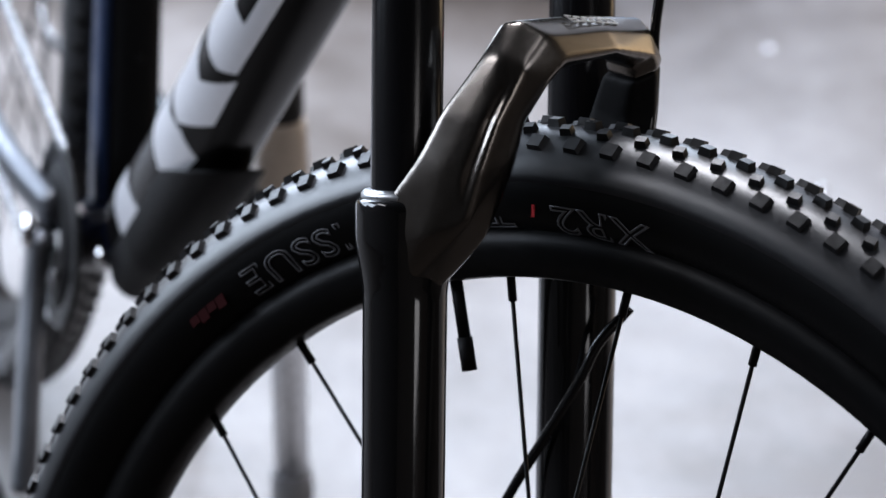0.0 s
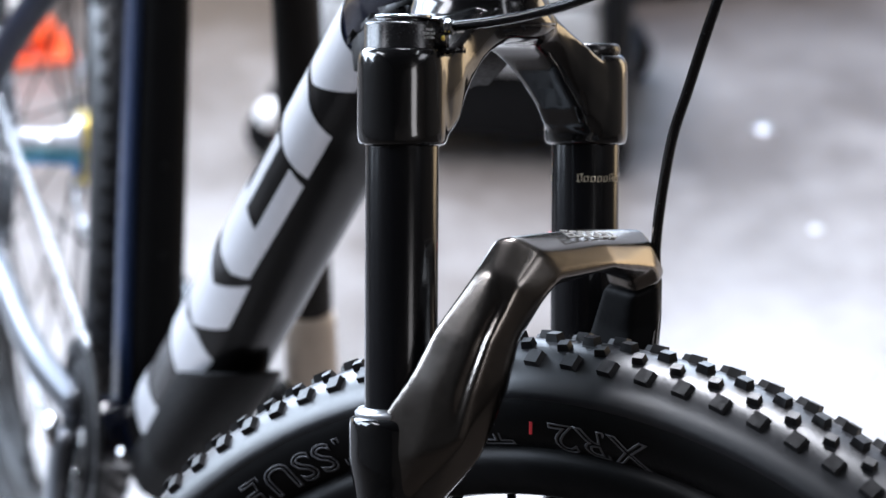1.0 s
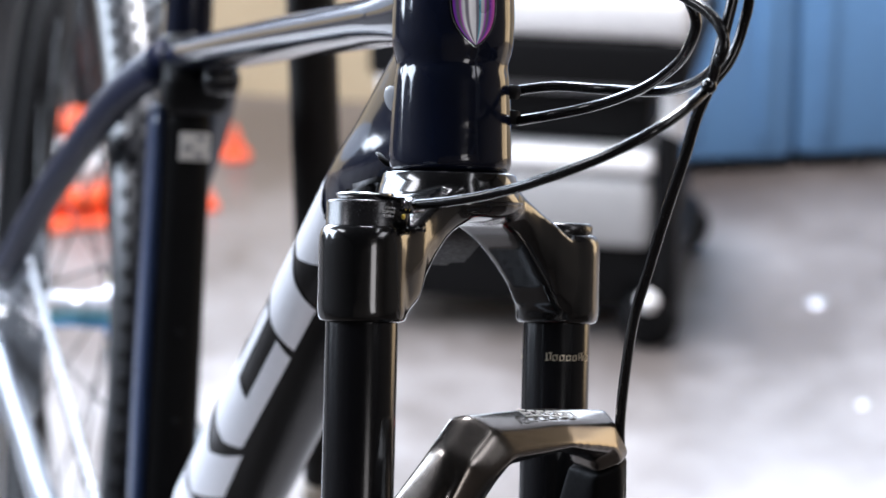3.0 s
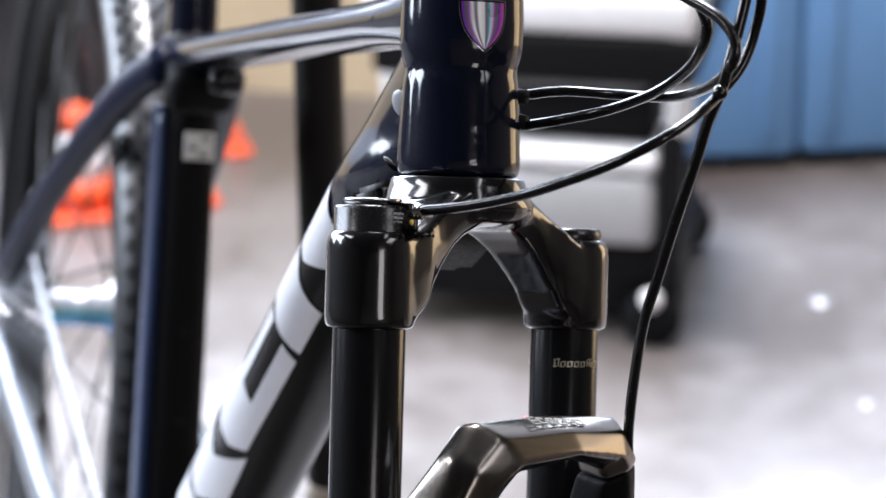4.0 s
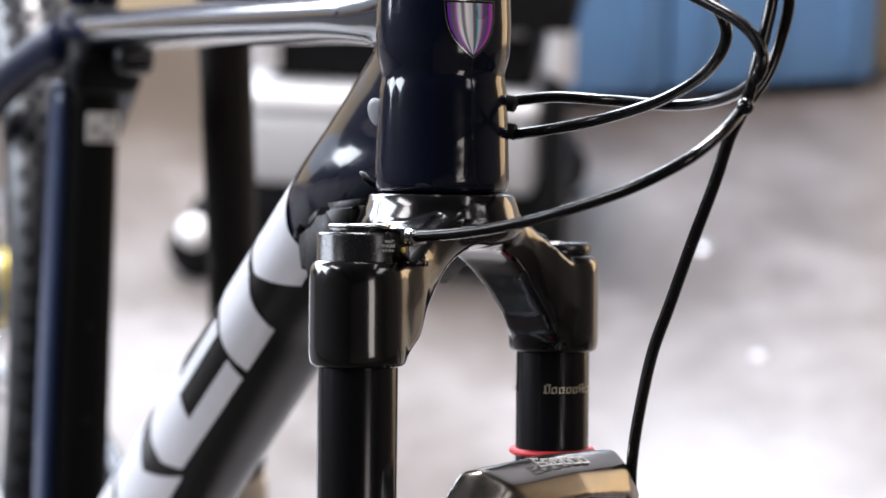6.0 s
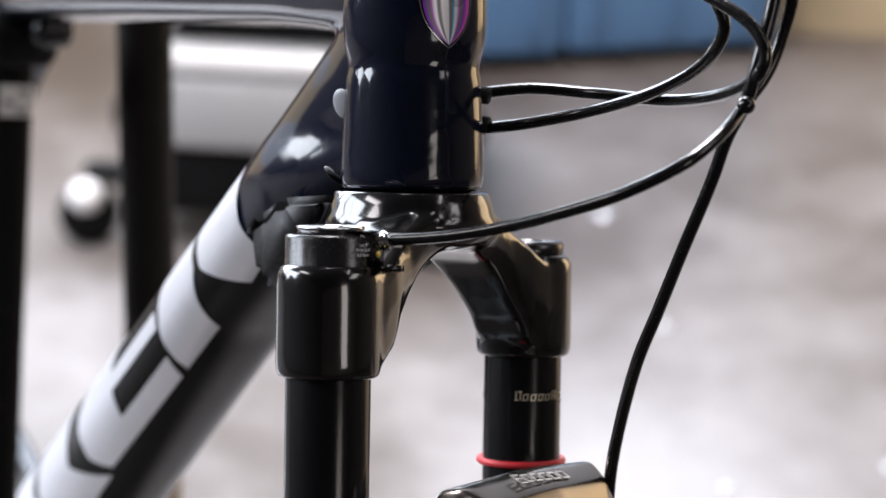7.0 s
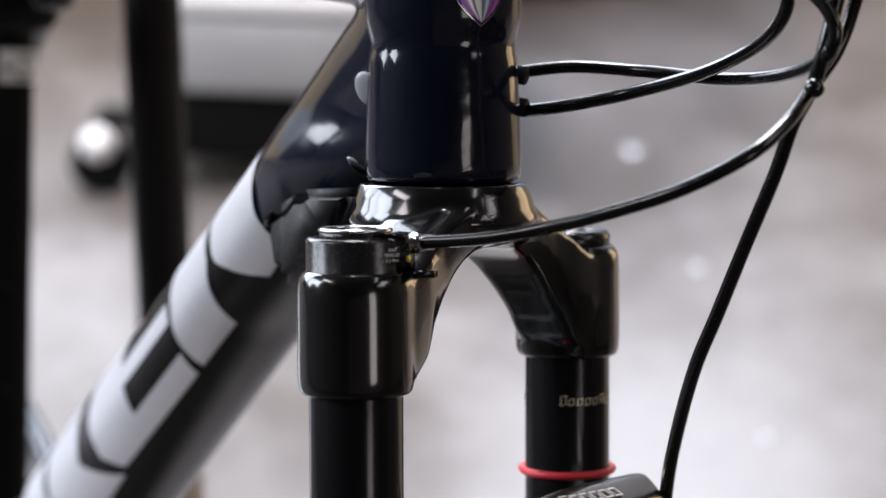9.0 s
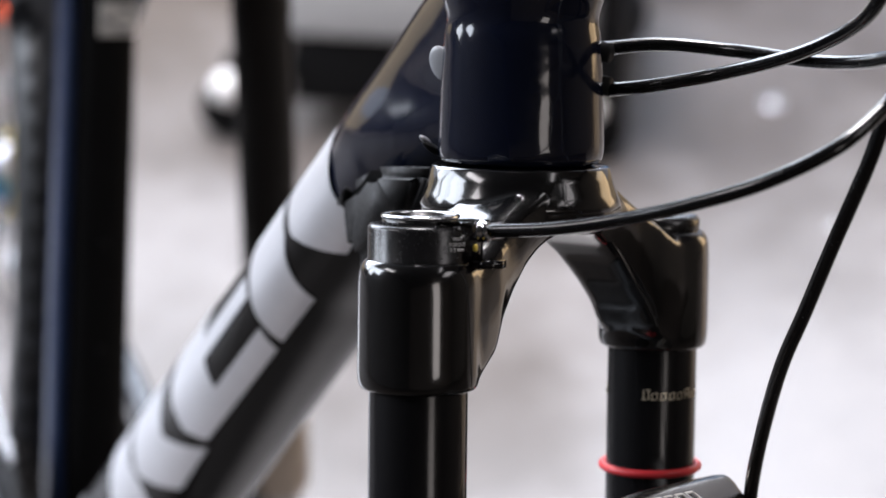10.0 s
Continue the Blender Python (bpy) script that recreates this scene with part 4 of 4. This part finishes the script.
part("pivot_bolt", b, CHROME, frame_shell, "bright pivot bolt")
b = bmesh.new()
rbox(b, 0.095, 0.085, 0.014, 0.004, pose(-0.463, -0.130, 0.164))
part("pedal", b, MATTEBLACK, crank)
n = 46
for side_z, off in ((0.066, 0.0), (-0.066, 0.5)):
    b = bmesh.new()
    p0, p1 = Vector((-0.545, -0.046, 0.328 + side_z)), Vector((-0.955, -0.052, 0.378 + (0.062 if side_z > 0 else -0.062)))
    for k in range(n):
        c = p0.lerp(p1, (k + off) / n)
        rbox(b, 0.0085, 0.0055 if k % 2 else 0.0035, 0.008, 0.0012, Matrix.Translation(c) @ pose(0, 0, 0, 0, -math.degrees(math.atan2(p1.z - p0.z, p0.x - p1.x)) * -1), 1)
    part("chain", b, SILVER, bicycle, "silver roller chain")
b = bmesh.new()
rbox(b, 0.03, 0.03, 0.05, 0.008, pose(-0.975, -0.075, 0.315))
rbox(b, 0.018, 0.012, 0.13, 0.005, pose(-0.94, -0.062, 0.245, 0, -18))
part("rear_derailleur", b, SILVER, bicycle, "silver rear derailleur")
# kickstand on the left side
b = bmesh.new()
rod(b, (-0.86, 0.07, 0.35), (-0.80, 0.155, 0.024), 0.008, 12)
part("kickstand", b, MATTEBLACK, bicycle, "black kickstand")

# ---- cables
JUNCTION = (0.1146, 0.0717, 0.9107)


def cable(pts, r, label=""):
    b = bmesh.new()
    sweep(b, smooth_path(pts, 10), lambda k: (r, r), 12, (0.3, 0.2, 0.9))
    return part("cable", b, CABLE, bicycle, label)


cable([(0.0602, -0.0337, 0.8347), (0.0766, -0.0199, 0.8431), (0.091, -0.005, 0.8527), (0.1071, 0.0085, 0.8649), (0.1223, 0.0249, 0.8794), (0.1292, 0.0426, 0.8935), (0.1224, 0.0592, 0.9023), (0.1103, 0.0732, 0.9086), (0.1063, 0.0828, 0.9202), (0.1041, 0.0871, 0.935), (0.1051, 0.0869, 0.9508), (0.1048, 0.0807, 0.9687)], 0.0023, "black lockout cable")
cable([(-0.0162, 0.0284, 0.8654), (-0.003, 0.0458, 0.8728), (0.0155, 0.0659, 0.8779), (0.0492, 0.0776, 0.8882), (0.0847, 0.0779, 0.9035), (0.1108, 0.0754, 0.9195), (0.1131, 0.0757, 0.9308), (0.1031, 0.0718, 0.9386), (0.0861, 0.0628, 0.9424), (0.0648, 0.0521, 0.9445)], 0.0024, "black gear cable")
cable([(-0.007, 0.031, 0.8541), (0.0057, 0.0422, 0.8614), (0.0189, 0.0595, 0.8713), (0.0419, 0.0715, 0.8873), (0.0658, 0.0752, 0.9052), (0.0818, 0.0738, 0.9194), (0.0866, 0.0727, 0.9314), (0.0821, 0.0675, 0.9415), (0.0749, 0.0604, 0.9493)], 0.0024, "black rear brake hose")
cable([tuple(in_fork(*q)) for q in ((0.047, 0.060, -0.245), (0.036, 0.050, -0.262), (0.0279, 0.046, -0.2806), (0.008, 0.046, -0.311), (-0.0128, 0.046, -0.3426), (-0.04, 0.048, -0.39))], 0.0026, "black brake hose along the fork leg")
cable([(0.0969, 0.0812, 0.9665), (0.1024, 0.0811, 0.9514), (0.1061, 0.0788, 0.9383), (0.11, 0.0754, 0.9232), (0.1102, 0.0739, 0.9098), (0.1054, 0.0723, 0.8943), (0.1039, 0.0705, 0.8762), (0.0973, 0.0686, 0.8466), (0.0894, 0.0682, 0.8178), (0.0818, 0.0682, 0.7926), (0.0716, 0.0724, 0.7605), (0.0669, 0.0758, 0.733), (0.069, 0.0794, 0.7041), (0.0849, 0.0749, 0.6586)], 0.0025, "black front brake hose")
b = bmesh.new()
bmesh.ops.create_uvsphere(b, u_segments=14, v_segments=10, radius=0.0034, matrix=Matrix.Translation(JUNCTION))
part("cable_clip", b, GLOSSBLACK, bicycle)
for q in (in_fork(0.0610, 0.0610, -0.1428), in_fork(0.0605, 0.0610, -0.1548)):
    b = bmesh.new()
    rbox(b, 0.014, 0.009, 0.0032, 0.001, Matrix.Translation(q) @ FORK.to_3x3().to_4x4())
    part("hose_guide", b, MATTEBLACK, lower)

# the lens is focused on the crown
cam.data.dof.use_dof = True
cam.data.dof.focus_object = crown
cam.data.dof.aperture_fstop = 8.6
# ---------------------------------------------------------------- things behind the bicycle
# low rolling cart: two white trays between black frames, on casters
cart_angle = math.degrees(math.atan2(0.335, 0.171))
cart = thing("rolling_cart", pose(-1.78, 0.67, 0, rz=cart_angle), "low white two-tray rolling cart with black frame", "cart")
# lower tray is greyer than its rim: the front's shade put into the colour
for name, x0, x1, z0, z1, mat_ in (("lower_tray", -0.130, 0.190, 0.118, 0.204, TRAYSHADE), ("tray_rim", -0.133, 0.192, 0.206, 0.232, WHITEPL), ("top_tray", -0.142, 0.232, 0.365, 0.42, WHITEPL)):
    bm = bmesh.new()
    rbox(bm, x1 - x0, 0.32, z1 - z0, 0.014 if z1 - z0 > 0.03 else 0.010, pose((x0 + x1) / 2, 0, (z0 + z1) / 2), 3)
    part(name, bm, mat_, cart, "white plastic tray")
# black undercarriage, made deep and wide to fill the shade below the tray
bm = bmesh.new()
rbox(bm, 0.33, 0.27, 0.085, 0.006, pose(0.036, 0, 0.076))
for sy in (-0.12, 0.12):
    rbox(bm, 0.09, 0.03, 0.02, 0.004, pose(-0.155, sy, 0.07))
part("undercarriage_and_shade", bm, DARKPL, cart)
bm = bmesh.new()
rbox(bm, 0.362, 0.318, 0.054, 0.006, pose(0.050, 0, 0.337))
part("drawer_band", bm, DARKPL, cart)
bm = bmesh.new()
rbox(bm, 0.295, 0.27, 0.060, 0.006, pose(0.036, 0.012, 0.262))
part("tool_box", bm, DARKPL, cart, "dark tool case in the tray")
bm = bmesh.new()
rbox(bm, 0.28, 0.26, 0.016, 0.004, pose(0.035, 0, 0.301))
part("tray_insert", bm, GREYPL, cart, "grey tray insert")
bm = bmesh.new()
rbox(bm, 0.026, 0.05, 0.225, 0.006, pose(0.207, -0.128, 0.145))
rbox(bm, 0.024, 0.27, 0.03, 0.006, pose(0.200, 0.02, 0.06))
part("end_frame", bm, DARKPL, cart, "black end frame")
for sx in (-1, 1):
    for sy in (-1, 1):
        if sx < 0 or sy < 0:
            bm = bmesh.new()
            px = 0.214 if sx > 0 else -0.11
            rod(bm, (px, sy * 0.135, 0.25), (px, sy * 0.135, 0.366), 0.016, 14)
            part("post", bm, WHITEPL, cart, "white upright post")
        bm = bmesh.new()
        lathe(bm, [(0.006, -0.014), (0.030, -0.014), (0.033, -0.010), (0.033, 0.010), (0.030, 0.014), (0.006, 0.014)], 28, pose(sx * 0.19, sy * 0.15, 0.033, 90))
        wheel = part("caster", bm, MATTEBLACK, cart)
        # hood coloured white to carry the window's reflection in it
        bm = bmesh.new()
        bmesh.ops.create_uvsphere(bm, u_segments=22, v_segments=14, radius=0.018 if sx < 0 else 0.0125, matrix=Matrix.Translation((sx * 0.19, -0.165 if sy < 0 else 0.165, 0.06)))
        part("caster_hood", bm, WHITEPL, wheel, "caster hood, white for the bright reflection on it")

# blue crates against the back wall
def crate(x, y, rz, w, h):
    t = thing("storage_crate", pose(x, y, 0, rz=rz), "blue plastic storage crate standing on dark feet", "crate", "blue crates")
    bm = bmesh.new()
    rbox(bm, w, 0.30, h - 0.020, 0.010, pose(0, 0, 0.020 + (h - 0.020) / 2), 3)
    part("body", bm, BLUEPL, t)
    bm = bmesh.new()
    rbox(bm, w + 0.004, 0.316, 0.04, 0.008, pose(0, 0, h - 0.02))
    part("rim", bm, BLUEPL, t)
    for k in (-0.36, 0.0, 0.36):
        bm = bmesh.new()
        rbox(bm, 0.022, 0.008, h - 0.10, 0.003, pose(k * w, -0.152, h / 2))
        part("rib", bm, BLUEPL, t)
    for k in (-0.32, 0.32):
        bm = bmesh.new()
        rbox(bm, 0.08, 0.26, 0.021, 0.004, pose(k * w, 0, 0.0105))
        part("foot", bm, DARKPL, t)
    return t


crate(-2.225, 1.035, 80, 0.279, 0.46)
crate(-2.180, 1.315, 80, 0.279, 0.46)


def cone(x, y, s, banded=True):
    t = thing("marker_cone", pose(x, y, 0), "small orange floor cone with a white band" if banded else "small plain orange floor cone", "cone", "orange cones")
    bm = bmesh.new()
    rbox(bm, (0.100 if banded else 0.084) * s, (0.100 if banded else 0.084) * s, 0.012, 0.004, pose(0, 0, 0.006))
    part("base", bm, ORANGE, t)
    for name, z0, z1, m in (("lower_band", 0.012, 0.040, ORANGE), ("white_band", 0.040, 0.084, WHITEPL if banded else ORANGE), ("tip", 0.084, 0.108, ORANGE)):
        bm = bmesh.new()
        rim = 0.044 if banded else 0.040
        slope = 0.15 if banded else 0.125
        lathe(bm, [(rim * s * (1 - z0 / slope), z0 * s), (rim * s * (1 - z1 / slope), z1 * s)], 28)
        part(name if banded else "body", bm, m, t)


cone(-2.18, 0.204, 1.30)
cone(-2.330, 0.438, 0.44, False)
cone(-2.145, 0.368, 0.27, False)

# upright of a display stand: a pale steel tube in a black sleeve
stand = thing("display_stand", pose(-0.658, 0.197, 0), "upright display stand with a black sleeve on a pale steel tube", "stand")
bm = bmesh.new()
lathe(bm, [(0.006, 0.001), (0.0165, 0.0), (0.0175, 0.004), (0.0170, 0.022), (0.0142, 0.024)], 32)
part("base", bm, GREYPL, stand, "grey rubber foot")
bm = bmesh.new()
lathe(bm, [(0.010, 0.010), (0.0142, 0.012), (0.0142, 0.340), (0.010, 0.342)], 32)
part("tube", bm, SILVER, stand, "pale steel tube")
bm = bmesh.new()
lathe(bm, [(0.0143, 0.270), (0.0190, 0.272), (0.0205, 0.283), (0.0195, 0.332), (0.0180, 0.340), (0.0143, 0.341)], 32)
part("collar", bm, TAN, stand, "tan plastic collar")
bm = bmesh.new()
lathe(bm, [(0.004, 0.0), (0.014, 0.002), (0.016, 0.010), (0.013, 0.022), (0.006, 0.026)], 24, pose(0, -0.016, 0.270, 90))
part("clamp_knob", bm, MATTEBLACK, stand, "black clamp knob")
bm = bmesh.new()
lathe(bm, [(0.0143, 0.340), (0.0172, 0.341), (0.0178, 0.346), (0.0176, 0.60), (0.0180, 0.605), (0.0176, 0.61), (0.0174, 0.93), (0.016, 0.936), (0.010, 0.937)], 32)
part("sleeve", bm, POSTBLACK, stand, "black rubber sleeve")

# front ends of two more parked bicycles
def parked(x, y, rz, tube_material, label, tube_label):
    t = thing("bicycle", pose(x, y, 0, rz=rz), label, "bicycle", "parked bicycles")
    wheel_parts(t, pose(0, 0, 0.362), 28, 3, GLOSSBLACK, RIMBLACK)
    for sy in (-1, 1):
        bm = bmesh.new()
        rod(bm, (-0.01, sy * 0.052, 0.36), (0.10, sy * 0.052, 0.64), 0.020, 18)
        leg = part("fork_leg", bm, GLOSSBLACK, t)
        bm = bmesh.new()
        rod(bm, (0.10, sy * 0.052, 0.64), (0.17, sy * 0.052, 0.84), 0.016, 18)
        part("fork_tube", bm, tube_material, leg, tube_label)
    bm = bmesh.new()
    sweep(bm, smooth_path([(0.17, 0.0, 0.86), (0.36, 0.0, 0.70), (0.62, 0.0, 0.42), (0.72, 0.0, 0.33)], 6), lambda k: (0.026, 0.030), 20)
    part("down_tube", bm, SATINBLACK, t)
    bm = bmesh.new()
    hull(bm, [(a, b, c) for b in (-0.075, 0.075) for a, c in ((0.07, 0.60), (0.13, 0.60), (0.10, 0.66), (0.14, 0.66))])
    bmesh.ops.bevel(bm, geom=list(bm.edges), offset=0.006, segments=2, affect="EDGES")
    part("fork_crown", bm, GLOSSBLACK, t)
    return t


parked(-2.54, 0.28, 171, ANODISED, "dark parked mountain bike with a black fork", "")
silver_bike = parked(-2.28, 0.148, 172, SILVER, "dark parked mountain bike with a silver fork tube", "bright silver fork tube")
bm = bmesh.new()
rod(bm, (-0.33, 0.029, 0.03), (-0.33, 0.029, 0.62), 0.0065, 12)
part("side_rail", bm, SILVER, silver_bike, "thin silver stand rail")

# small bright studs set in the floor
for sx, sy, sr in ((-1.618, 1.002, 0.013), (-0.995, 1.012, 0.008), (-1.335, 0.940, 0.008), (-1.010, 0.845, 0.006)):
    bm = bmesh.new()
    lathe(bm, [(sr, 0.0), (sr * 0.95, 0.002), (sr * 0.6, 0.004), (sr * 0.1, 0.0048)], 24)
    st = part("floor_stud", bm, SILVER, m=Matrix.Translation((sx, sy, 0.0)))
    tagged(st, "small bright metal stud set in the concrete floor", "stud", "floor studs")
